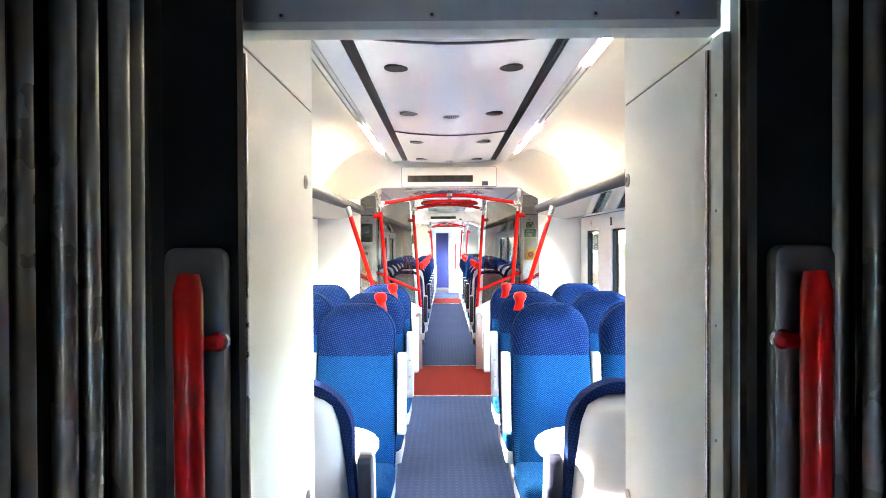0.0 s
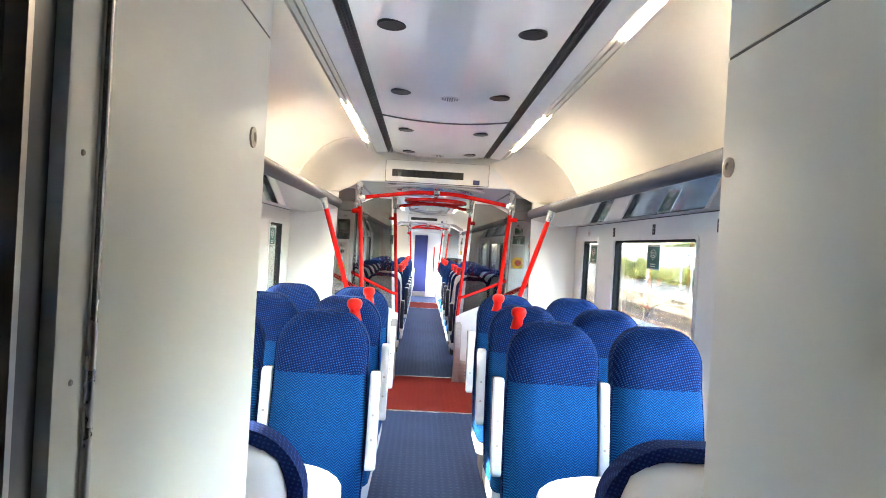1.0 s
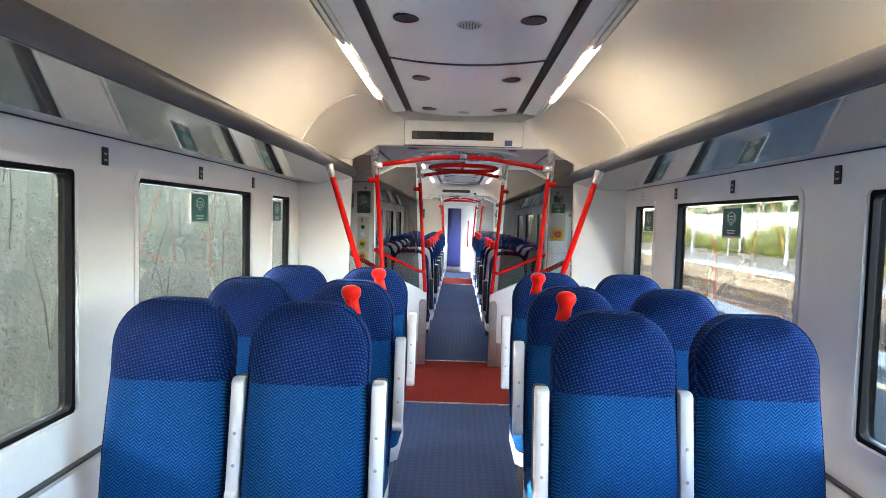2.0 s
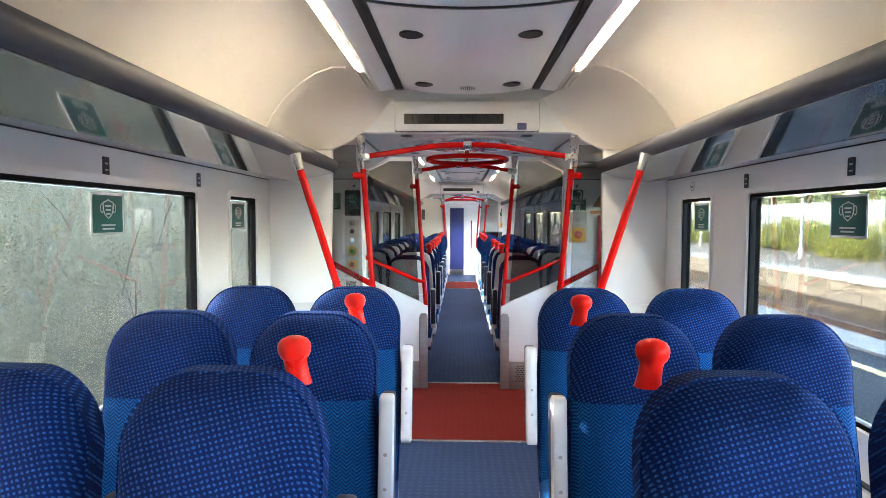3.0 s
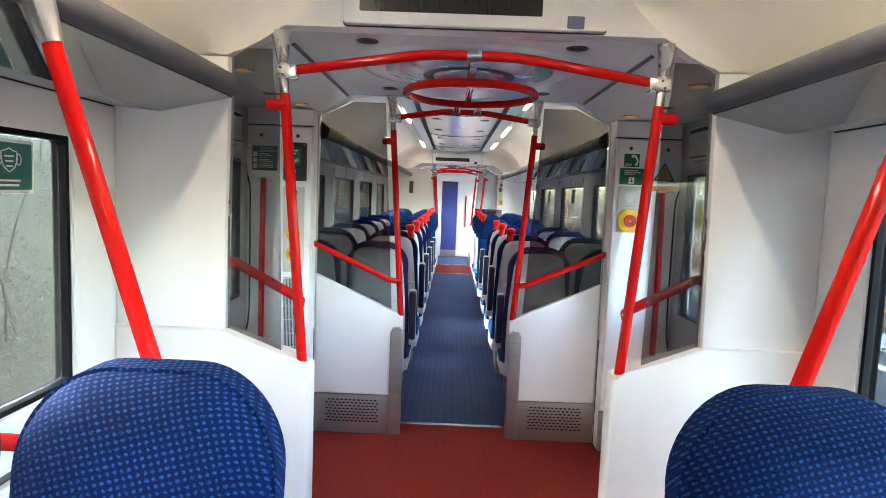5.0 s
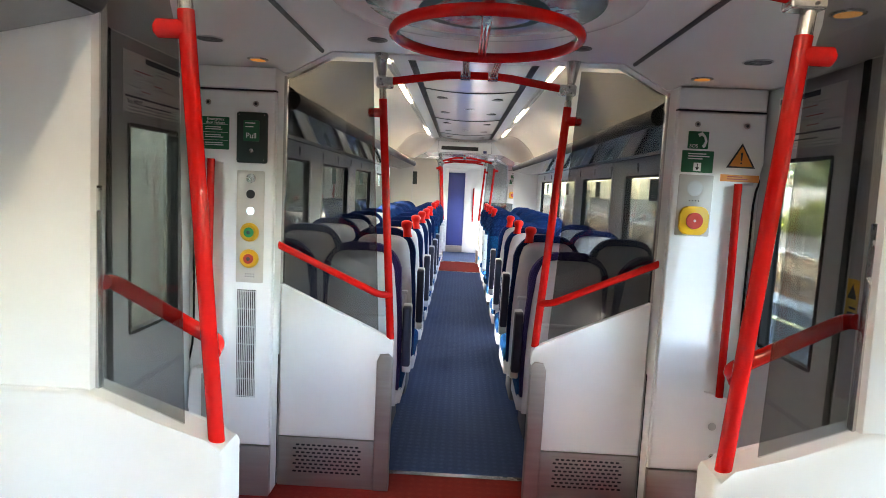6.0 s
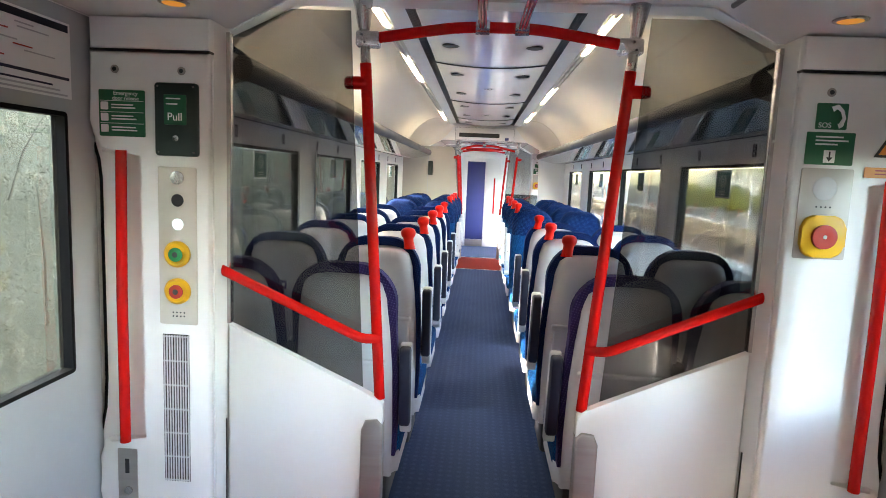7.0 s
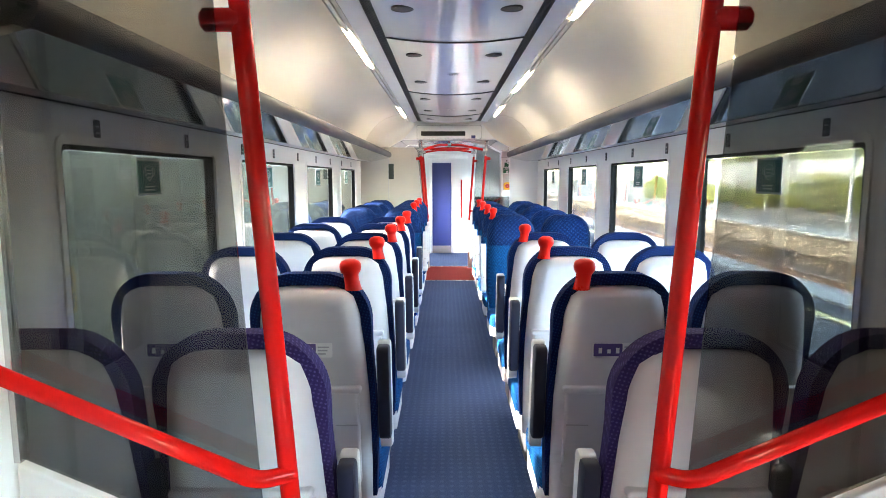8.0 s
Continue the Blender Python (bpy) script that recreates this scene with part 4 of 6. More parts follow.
def far_pillar(s, dy):
    """The door pillar with its hand rail channel and the fittings of its side."""
    yf = 8.08 + dy
    t = thing("door_pillar", "white moulded door pillar with a recessed red hand rail", "pillar", (s * 1.05, 8.2 + dy, 0), "door pillars")
    outer = [(0.87, 0.0), (1.19, 0.0), (1.250, 0.20), (1.268, 0.50), (1.264, 0.60), (1.244, 0.70), (1.238, 0.80), (1.238, 1.46), (1.244, 1.52), (1.264, 1.59), (1.266, 1.952), (0.87, 1.952)]
    part("body", slab(B(), [(s * x, z) for x, z in outer], "y", yf + 0.032, 8.228 + dy), WHITE, t)
    face = [(0.872, 0.245), (1.228, 0.245), (1.250, 0.42), (1.252, 0.54), (1.232, 0.598), (1.212, 0.605), (1.078, 0.605), (1.078, 1.545), (1.218, 1.545), (1.246, 1.60), (1.250, 1.64), (1.250, 1.85), (0.872, 1.85)]
    part("face_panel", slab(B(), [(s * x, z) for x, z in face], "y", yf, yf + 0.033, 0.012, 3), WHITE, t)
    part("top_band", slab(B(), [(s * x, z) for x, z in [(0.868, 1.857), (1.243, 1.857), (1.243, 1.951), (0.868, 1.951)]], "y", yf - 0.004, yf + 0.033, 0.008, 3), WHITE, t)
    part("kick_plate", bar(s * 0.87, s * 1.20, yf - 0.002, yf + 0.03, 0.0, 0.24, 0.004), STEEL, t)
    part("foot_hole", lathe(B(), [(0.035, 0), (0.035, 0.002)], (s * 1.14, yf - 0.002, 0.16), "y", 18, -1), BLACK, t)
    part("hand_rail", tube(B(), [(s * 1.150, yf - 0.004, 1.55), (s * 1.154, yf - 0.010, 1.10), (s * 1.158, yf - 0.004, 0.60)], 0.0165, 14), RED, t, "red vertical hand rail")
    for x, z in ((0.955, 1.795), (1.165, 1.795), (1.15, 0.32)):
        screw(t, s * x, yf - 0.001, z)
    seam = [(s * x, yf + 0.030, z) for x, z in outer[1:11]]
    part("edge_seal", tube(B(), seam, 0.005, 8), RUBBER, t, "black rubber edge seal")
    part("joint", bar(s * 0.868, s * 1.243, yf - 0.001, yf + 0.03, 1.8505, 1.8565), BLACK, t)
    part("joint", bar(s * 0.866, s * 0.871, yf + 0.112, yf + 0.116, 0.0, 0.65), BLACK, t)
    if s < 0:
        sg = flat_sign("instruction_sign", "green emergency instruction sign with white text bars", "sign", rounded(-1.218, -1.072, 1.592, 1.733, 0.004, 2), yf, GREEN)
        writing("lettering", "Emergency", 0.0175, Matrix.Translation((-1.132, yf - 0.0035, 1.7225)) @ Euler((radians(90), 0, 0)).to_matrix().to_4x4(), SIGNWHITE, sg)
        writing("lettering", "door release", 0.0165, Matrix.Translation((-1.132, yf - 0.0035, 1.7075)) @ Euler((radians(90), 0, 0)).to_matrix().to_4x4(), SIGNWHITE, sg)
        for k in range(3):
            part("picture", slab(B(), rounded(-1.212, -1.188, 1.672 - k * 0.034, 1.696 - k * 0.034, 0.003, 2), "y", yf - 0.0026, yf - 0.0036), SIGNWHITE, sg)
            part("rule", bar(-1.214, -1.076, yf - 0.0026, yf - 0.0034, 1.699 - k * 0.034, 1.7005 - k * 0.034), SIGNWHITE, sg)
            bars_of_text(sg, -1.178, -1.09, 1.690 - k * 0.034, yf - 0.0026, 2, 0.004, 0.005)
        bx = thing("door_release_box", "dark emergency door release box with a green pull panel", "door release", (-0.966, yf, 1.54))
        part("case", slab(B(), rounded(-1.034, -0.899, 1.538, 1.758, 0.010, 3), "y", yf, yf - 0.018, 0.005), BOXDARK, bx)
        part("flap", slab(B(), rounded(-1.002, -0.932, 1.632, 1.722, 0.004, 2), "y", yf - 0.018, yf - 0.023, 0.002), GREEN, bx, "green pull flap")
        writing("lettering", "Pull", 0.033, Matrix.Translation((-0.967, yf - 0.0237, 1.655)) @ Euler((radians(90), 0, 0)).to_matrix().to_4x4(), SIGNWHITE, bx)
        bars_of_text(bx, -0.994, -0.942, 1.712, yf - 0.023, 2, 0.004, 0.012)
        part("lock", lathe(B(), [(0.009, 0), (0.009, 0.003), (0.004, 0.004)], (-0.967, yf - 0.018, 1.592), "y", 14, -1), CHROME, bx)
        for x in (-1.022, -0.911):
            for z in (1.55, 1.746):
                part("bolt", lathe(B(), [(0.004, 0), (0.003, 0.002)], (x, yf - 0.018, z), "y", 8, -1), CHROME, bx)
        pn = thing("door_control_panel", "steel door control panel with green and red buttons in yellow rings", "control panel", (-0.972, yf, 1.005))
        part("plate", slab(B(), rounded(-1.034, -0.911, 1.006, 1.505, 0.006, 3), "y", yf, yf - 0.004, 0.001), plain("panel_cream_steel", (0.60, 0.56, 0.50), (0.55, 0.51, 0.46), 4, 0.4, metal=0.2), pn)
        part("key_switch", lathe(B(), [(0.021, 0.004), (0.021, 0.008), (0.014, 0.010)], (-0.971, yf, 1.484 - 0.012), "y", 18, -1), CHROME, pn)
        part("sounder", lathe(B(), [(0.020, 0.004), (0.019, 0.006)], (-0.972, yf, 1.402), "y", 18, -1), BLACK, pn)
        part("lamp", lathe(B(), [(0.018, 0.004), (0.015, 0.008)], (-0.972, yf, 1.327), "y", 18, -1), WHITELED, pn, "white glowing lamp")
        for z, mat, nm in ((1.233, BUTTONGREEN, "green button"), (1.115, BUTTONRED, "red button")):
            ring = part("button_ring", lathe(B(), [(0.042, 0.004), (0.042, 0.012), (0.034, 0.020), (0.024, 0.018)], (-0.973, yf, z), "y", 24, -1), YELLOW, pn, "raised yellow ring")
            part("button", lathe(B(), [(0.023, 0.012), (0.022, 0.022), (0.012, 0.024)], (-0.973, yf, z), "y", 20, -1), mat, ring, nm)
            part("mark", lathe(B(), [(0.009, 0.024), (0.008, 0.0247)], (-0.973, yf, z), "y", 12, -1), DARKGREY, ring)
        for k in range(2):
            for i in range(4):
                part("speaker_hole", lathe(B(), [(0.003, 0.004), (0.003, 0.0046)], (-0.99 + i * 0.012, yf, 1.045 - k * 0.012), "y", 6, -1), DARKGREY, pn)
        vg = thing("vent_grille", "tall dark slotted vent grille in the door pillar", "vent", (-0.984, yf, 0.474))
        part("back", bar(-1.027, -0.941, yf, yf - 0.002, 0.474, 0.972), BLACK, vg)
        for i in range(10):
            x = -1.023 + i * 0.0087
            part("slat", bar(x, x + 0.0032, yf - 0.002, yf - 0.006, 0.476, 0.970), ARMWHITE, vg)
        for k in range(7):
            part("crossbar", bar(-1.026, -0.942, yf - 0.003, yf - 0.0065, 0.478 + k * 0.081, 0.481 + k * 0.081), ARMWHITE, vg)
        lk = thing("lock_plate", "small stainless lock plate on the pillar", "lock", (-1.154, yf, 0.356))
        part("plate", slab(B(), rounded(-1.187, -1.121, 0.357, 0.575, 0.004, 2), "y", yf, yf - 0.003), STEEL, lk)
        part("slot", bar(-1.162, -1.148, yf - 0.003, yf - 0.004, 0.49, 0.54), BLACK, lk)
        part("cylinder", lathe(B(), [(0.014, 0.003), (0.014, 0.007), (0.006, 0.008)], (-1.152, yf, 0.43), "y", 14, -1), CHROME, lk)
    else:
        sg = flat_sign("sos_sign", "green sign with a white telephone symbol and SOS lettering", "sign", rounded(0.920, 1.007, 1.691, 1.765, 0.003, 2), yf, GREEN)
        writing("lettering", "SOS", 0.021, Matrix.Translation((0.9455, yf - 0.0035, 1.702)) @ Euler((radians(90), 0, 0)).to_matrix().to_4x4(), SIGNWHITE, sg)
        part("handset", tube(B(), [(0.963, yf - 0.003, 1.748), (0.977, yf - 0.003, 1.755), (0.990, yf - 0.003, 1.744), (0.997, yf - 0.003, 1.724), (0.990, yf - 0.003, 1.704), (0.983, yf - 0.003, 1.701)], [0.008, 0.007, 0.005, 0.005, 0.007, 0.008], 8), SIGNWHITE, sg)
        nt = flat_sign("instruction_sign", "dark green notice with white text bars and an arrow", "sign", rounded(0.900, 1.035, 1.590, 1.683, 0.003, 2), yf, GREEN)
        bars_of_text(nt, 0.925, 1.02, 1.672, yf - 0.0026, 3, 0.0045, 0.006)
        part("arrow_field", bar(0.952, 0.984, yf - 0.0026, yf - 0.0034, 1.596, 1.632), SIGNWHITE, nt)
        part("arrow", slab(B(), [(0.966, 1.628), (0.970, 1.628), (0.970, 1.612), (0.977, 1.612), (0.968, 1.600), (0.959, 1.612), (0.966, 1.612)], "y", yf - 0.0034, yf - 0.0042), BLACK, nt)
        wt = flat_sign("warning_triangle", "orange warning triangle with a black border and exclamation mark", "sign", [(1.092, 1.617), (1.215, 1.617), (1.1535, 1.723)], yf, BLACK)
        part("field", slab(B(), [(1.104, 1.624), (1.203, 1.624), (1.1535, 1.710)], "y", yf - 0.0025, yf - 0.0033), ORANGE, wt)
        part("mark", slab(B(), [(1.149, 1.683), (1.158, 1.683), (1.156, 1.648), (1.151, 1.648)], "y", yf - 0.0033, yf - 0.0042), BLACK, wt)
        part("dot", lathe(B(), [(0.004, 0.0033), (0.004, 0.0042)], (1.1535, yf, 1.638), "y", 10, -1), BLACK, wt)
        ob = flat_sign("orange_notice", "narrow orange notice with faint text bars", "sign", rounded(1.071, 1.236, 1.558, 1.588, 0.002, 2), yf - 0.001, ORANGE)
        bars_of_text(ob, 1.10, 1.20, 1.581, yf - 0.0036, 2, 0.004, 0.006, BUTTONRED)
        ip = thing("emergency_intercom", "steel intercom panel with a red button in a yellow surround", "intercom", (0.97, yf, 1.314))
        part("plate", slab(B(), rounded(0.896, 1.043, 1.315, 1.580, 0.005, 2), "y", yf, yf - 0.004, 0.001), plain("intercom_steel", (0.50, 0.47, 0.44), (0.45, 0.42, 0.40), 4, 0.4, metal=0.5), ip)
        part("speaker", lathe(B(), [(0.034, 0.004), (0.034, 0.005), (0.030, 0.006)], (0.966, yf, 1.522), "y", 24, -1), GREY, ip)
        for i in range(4):
            part("speaker_hole", lathe(B(), [(0.003, 0.004), (0.003, 0.0048)], (0.948 + i * 0.013, yf, 1.468), "y", 6, -1), DARKGREY, ip)
        sur = part("surround", slab(B(), rounded(0.907, 1.031, 1.321, 1.444, 0.035, 5), "y", yf - 0.004, yf - 0.022, 0.008, 3), YELLOW, ip, "raised yellow surround")
        part("button", lathe(B(), [(0.036, 0.022), (0.035, 0.030), (0.020, 0.032), (0.012, 0.030)], (0.969, yf, 1.382), "y", 26, -1), BUTTONRED, sur, "red push button")
        part("symbol", lathe(B(), [(0.006, 0.030), (0.005, 0.0315)], (0.969, yf, 1.382), "y", 12, -1), GREY, sur)
        part("cover", lathe(B(), [(0.018, 0), (0.018, 0.002), (0.014, 0.003)], (1.14, yf - 0.001, 0.46), "y", 18, -1), GREY, t)


def near_pillar(s, dy):
    """The matching pillar on the saloon side of the doors."""
    t = thing("door_pillar", "white moulded door pillar behind the draught screen", "pillar", (s * 1.1, 6.82 + dy, 0), "door pillars")
    part("body", slab(B(), [(s * 0.98, 0.0), (s * 1.268, 0.0), (s * 1.268, 1.952), (s * 0.98, 1.952)], "y", 6.842 + dy, 6.90 + dy, 0.012, 3), WHITE, t)


def door_leaf(s, dy, y0, y1, wy0, wy1, poster):
    t = thing("sliding_door", "grey closed sliding door leaf with a tall window", "door", (s * XW, (y0 + y1) / 2 + dy, 0), "outer doors", "structure")
    outer, inner = [(y0 + dy, 0.02), (y1 + dy, 0.02), (y1 + dy, 1.95), (y0 + dy, 1.95)], [(wy0 + dy, 0.87), (wy1 + dy, 0.87), (wy1 + dy, 1.648), (wy0 + dy, 1.648)]
    part("panel", ring_frame(B(), outer, inner, "x", s * (XW - 0.015), s * (XW + 0.018)), DOORGREY, t)
    o = rounded(wy0 + dy - 0.004, wy1 + dy + 0.004, 0.866, 1.652, 0.014)
    part("window_frame", ring_frame(B(), o, inset(o, 0.013), "x", s * (XW - 0.020), s * (XW + 0.022)), RUBBER, t)
    pane = part("pane", slab(B(), inset(o, 0.007), "x", s * (XW + 0.006), s * (XW + 0.011)), DIRTYPANE if s < 0 else PANE, t)
    pane.visible_shadow = False
    if poster:
        pt = thing("door_notice", "white printed notice above the door window with grey text bars", "notice", (s * XW, (wy0 + wy1) / 2 + dy, 1.69), "door notices")
        a, b = wy0 + dy - 0.03, wy1 + dy + 0.03
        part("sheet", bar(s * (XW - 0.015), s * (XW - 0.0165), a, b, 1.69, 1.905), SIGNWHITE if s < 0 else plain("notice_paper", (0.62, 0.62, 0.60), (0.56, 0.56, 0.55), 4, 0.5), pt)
        part("heading", bar(s * (XW - 0.0165), s * (XW - 0.018), a + 0.15, b - 0.01, 1.878, 1.898), NAVY, pt)
        part("rule", bar(s * (XW - 0.0165), s * (XW - 0.018), a + 0.01, b - 0.01, 1.742, 1.75), NAVY, pt)
        if s < 0:
            writing("lettering", "You MUST", 0.024, Matrix.Translation((s * (XW - 0.0172), a + 0.075, 1.728)) @ Euler((radians(90), 0, radians(90))).to_matrix().to_4x4(), NAVY, pt)
        rnd = random.Random(5 + s)
        for k in range(10):
            ya = rnd.uniform(a + 0.02, b - 0.16)
            z = 1.76 + k * 0.0115
            part("text_bar", bar(s * (XW - 0.0165), s * (XW - 0.018), ya, ya + rnd.uniform(0.05, 0.13), z, z + 0.0035), BUTTONRED if k % 3 == 1 else GREY, pt)
        for k in range(3):
            part("text_bar", bar(s * (XW - 0.0165), s * (XW - 0.018), a + (0.14 if k == 2 else 0.03), b - 0.02 - 0.03 * k, 1.696 + k * 0.012, 1.701 + k * 0.012), NAVY if k == 2 else GREY, pt)
    else:
        pt = thing("door_sticker", "small pale safety sticker low on the door", "sticker", (s * XW, (wy0 + wy1) / 2 + dy, 0.7))
        part("sheet", bar(s * (XW - 0.015), s * (XW - 0.0163), wy1 + dy - 0.1, wy1 + dy, 0.62, 0.80), GREY, pt)


def door_warning(s, dy):
    t = thing("door_warning", "small yellow door warning sticker with a black triangle", "sticker", (s * XW, 7.43 + dy, 1.10), "door warnings")
    x = XW - 0.015
    part("sheet", bar(s * x, s * (x - 0.0013), 7.385 + dy, 7.447 + dy, 1.09, 1.24), YELLOW, t)
    part("triangle", slab(B(), [(7.392 + dy, 1.175), (7.440 + dy, 1.175), (7.416 + dy, 1.222)], "x", s * (x - 0.0013), s * (x - 0.0021)), BLACK, t)
    for k in range(3):
        part("text_bar", bar(s * (x - 0.0013), s * (x - 0.0021), 7.392 + dy, 7.438 + dy - 0.006 * k, 1.105 + k * 0.018, 1.113 + k * 0.018), BLACK, t)


for dy in (0.0, 9.02):
    vestibule_ceiling("front" if dy == 0 else "rear", dy)
    hand_bars(dy, *((0.64, 0.64) if dy == 0 else (0.38, 0.50)))
    for s in (-1, 1):
        (near_screen if dy == 0 else rear_screen)(s, dy)
        far_screen(s, dy)
        far_pillar(s, dy)
        near_pillar(s, dy)
        door_leaf(s, dy, 6.905, 7.455, 7.00, 7.36, False)
        door_leaf(s, dy, 7.485, 8.11, 7.60, 7.975, True)
        if dy == 0:
            door_warning(s, dy)
        structure("door_seal", bar(s * (XW - 0.022), s * (XW + 0.03), 7.455 + dy, 7.485 + dy, 0.02, 1.95), RUBBER, "black rubber seal where the door leaves meet")
        structure("door_header", bar(s * (XW - 0.012), s * (XW + 0.08), 6.83 + dy, 8.23 + dy, 1.953, 2.42), WHITE, "white header above the sliding doors")
        structure("door_jamb", bar(s * (XW + 0.005), s * (XW + 0.09), 6.80 + dy, 6.905 + dy, 0.0, 1.95), WHITE, "white door jamb")
        structure("door_jamb", bar(s * (XW + 0.005), s * (XW + 0.09), 8.11 + dy, 8.27 + dy, 0.0, 1.95), WHITE, "white door jamb")


# ---- seats ----
LEAN = 0.14


def back_outline():
    """The seat back: slightly waisted, with wide rounded shoulders."""
    side = [(0.196, 0.40), (0.202, 0.55), (0.204, 0.72), (0.199, 0.86), (0.195, 0.94), (0.194, 0.975), (0.195, 1.02)]
    top = [(0.195 - 0.135 + 0.135 * math.cos(radians(a)) ** 1.06, 1.210 - 0.15 + 0.15 * math.sin(radians(a)) ** 1.06) for a in range(0, 90, 9)] + [(0.060, 1.210), (0.03, 1.2105)]
    half = side + top
    return [(-x, z) for x, z in side[:1]] + half + [(-x, z) for x, z in half[:0:-1]]


def knob(t, side, x, y, z):
    """The red grab handle on a seat's shoulder: a flattened ball on a flared neck that leans out to the aisle."""
    prof = [(0.0275, -0.046), (0.0255, -0.036), (0.0240, -0.020), (0.0235, -0.006), (0.0245, 0.003), (0.0290, 0.009), (0.0330, 0.017), (0.0345, 0.027), (0.0330, 0.037), (0.0270, 0.045), (0.015, 0.0505), (0.002, 0.052)]
    bm = lathe(B(), prof, (x, y, z), "z", 24)
    for v in bm.verts:
        low = max(0.0, z + 0.01 - v.co.z)
        v.co.x += side * 0.16 * low
    part("grab_handle", bm, REDPLASTIC, t, "red ball-topped grab handle")


def train_seat(side, with_knob, edge, label, plate=False, drop=0.0):
    """A seat at the origin that faces -y, with its armrest raised at the given side."""
    t = thing("train_seat", label, "seat", (0, 0, 0), "passenger seats")
    for name, keep, material, words in (("backrest", 1, FABBODY, "azure woven back cushion"), ("headrest", -1, edge, "dark blue dotted head cushion")):
        bm = cushioned(B(), back_outline(), -0.030, -0.112, 0.070, LEAN, 0.42)
        bmesh.ops.bisect_plane(bm, geom=bm.verts[:] + bm.edges[:] + bm.faces[:], plane_co=(0, 0, 0.962 + 0.001 * keep), plane_no=(0, 0, keep), clear_outer=True)
        part(name, bm, material, t, words)
    cush = pillow(B(), [(x, y) for x, y in rounded(-0.208, 0.208, -0.50, -0.07, 0.05, 5)], 0.0, 0.09, 0.035)
    for v in cush.verts:
        v.co = Vector((v.co.x, v.co.z, 0.385 + v.co.y - 0.06 * (v.co.z + 0.5)))
    bmesh.ops.recalc_face_normals(cush, faces=cush.faces[:])
    part("cushion", cush, FABBODY, t, "azure woven seat cushion")
    half = [(0.184, 0.30), (0.190, 0.55), (0.188, 0.78), (0.178, 0.95), (0.166, 1.06), (0.160, 1.10), (0.146, 1.142), (0.115, 1.165), (0.06, 1.172)]
    shell = half + [(-x, z) for x, z in half[::-1]]
    part("shell", cushioned(B(), shell, -0.034, 0.026, 0.058, LEAN, 0.42, 2.0), SHELL, t, "pale grey moulded back shell")
    part("rim", ring_frame_lean(inset(back_outline(), -0.004), -0.066, -0.012), RIMCLOTH if edge == FABHEAD and label == AWAY else edge, t, "cloth edge round the back")
    part("pocket", pillow(B(), rounded(-0.155, 0.155, 0.46, 0.83, 0.03, 4), 0.016, 0.041, 0.010, LEAN, 0.42, 0.2), SHELL, t, "moulded lower back panel")
    part("ledge", pillow(B(), rounded(-0.165, 0.165, 0.815, 0.838, 0.010, 3), 0.018, 0.047, 0.006, LEAN, 0.42, 0.1), SHELL, t, "narrow moulded ledge across the back")
    part("seam", pillow(B(), rounded(-0.150, 0.150, 0.696, 0.703, 0.003, 2), 0.030, 0.0435, 0.002, LEAN, 0.42, 0.0), GREY, t)
    part("pan", pillow_flat(0.205, -0.47, -0.03, 0.30, 0.385), SHELL, t)
    part("pedestal", bar(-0.16, 0.16, -0.40, -0.10, 0.11, 0.30, 0.02), DARKGREY, t)
    part("foot", bar(-0.06, 0.06, -0.36, -0.14, 0.0, 0.12, 0.015), DARKGREY, t)
    x0 = side * 0.2125
    arm = slab(B(), rounded(-0.094, -0.044, 0.575 - drop, 0.972 - drop, 0.018, 4), "x", x0, x0 + side * 0.044, 0.007)
    pad = slab(B(), rounded(-0.056, 0.006, 0.625 - drop, 0.966 - drop, 0.020, 4), "x", x0 + side * 0.001, x0 + side * 0.0435, 0.009)
    for bm in (arm, pad):
        for v in bm.verts:
            v.co.y += LEAN * (v.co.z - 0.42)
    a = part("armrest", arm, ARMWHITE, t, "white raised armrest")
    part("armrest_pad", pad, NAVY, a, "navy armrest pad")
    for z in (0.70, 0.80):
        part("screw", lathe(B(), [(0.006, 0), (0.005, 0.0015)], (x0 + side * 0.022, -0.0945 + LEAN * (z - 0.42), z), "y", 10, -1), STEEL, a)
    part("hinge", lathe(B(), [(0.03, -0.018), (0.03, 0.018)], (x0 + side * 0.02, -0.045, 0.60), "x", 16), ARMWHITE, t)
    if with_knob:
        knob(t, side, side * (0.114 if side > 0 else 0.144), 0.028 + LEAN * 0.76, 1.216)
    if plate:
        y = 0.0285 + LEAN * (0.965 - 0.42)
        pl = part("label_plate", slab(B(), rounded(-0.075, 0.075, 0.940, 0.990, 0.004, 2), "y", y, y + 0.002), SIGNWHITE, t, "small white notice")
        part("symbols", slab(B(), rounded(-0.022, 0.071, 0.944, 0.986, 0.003, 2), "y", y + 0.002, y + 0.003), PURPLE, pl, "purple symbol field")
        for k in range(3):
            part("symbol_bar", bar(-0.012 + k * 0.028, -0.001 + k * 0.028, y + 0.003, y + 0.0038, 0.954, 0.972 - 0.005 * (k % 2)), SIGNWHITE, pl)
        for k in range(3):
            part("text_bar", bar(-0.066 + 0.006 * k, -0.028, y + 0.002, y + 0.0028, 0.972 - k * 0.011, 0.977 - k * 0.011), GREY, pl)
    return t


def ring_frame_lean(outline, y0, y1):
    bm = ring_frame(B(), outline, inset(outline, 0.034), "y", y0, y1)
    for v in bm.verts:
        v.co.y += LEAN * (v.co.z - 0.42)
    return bm


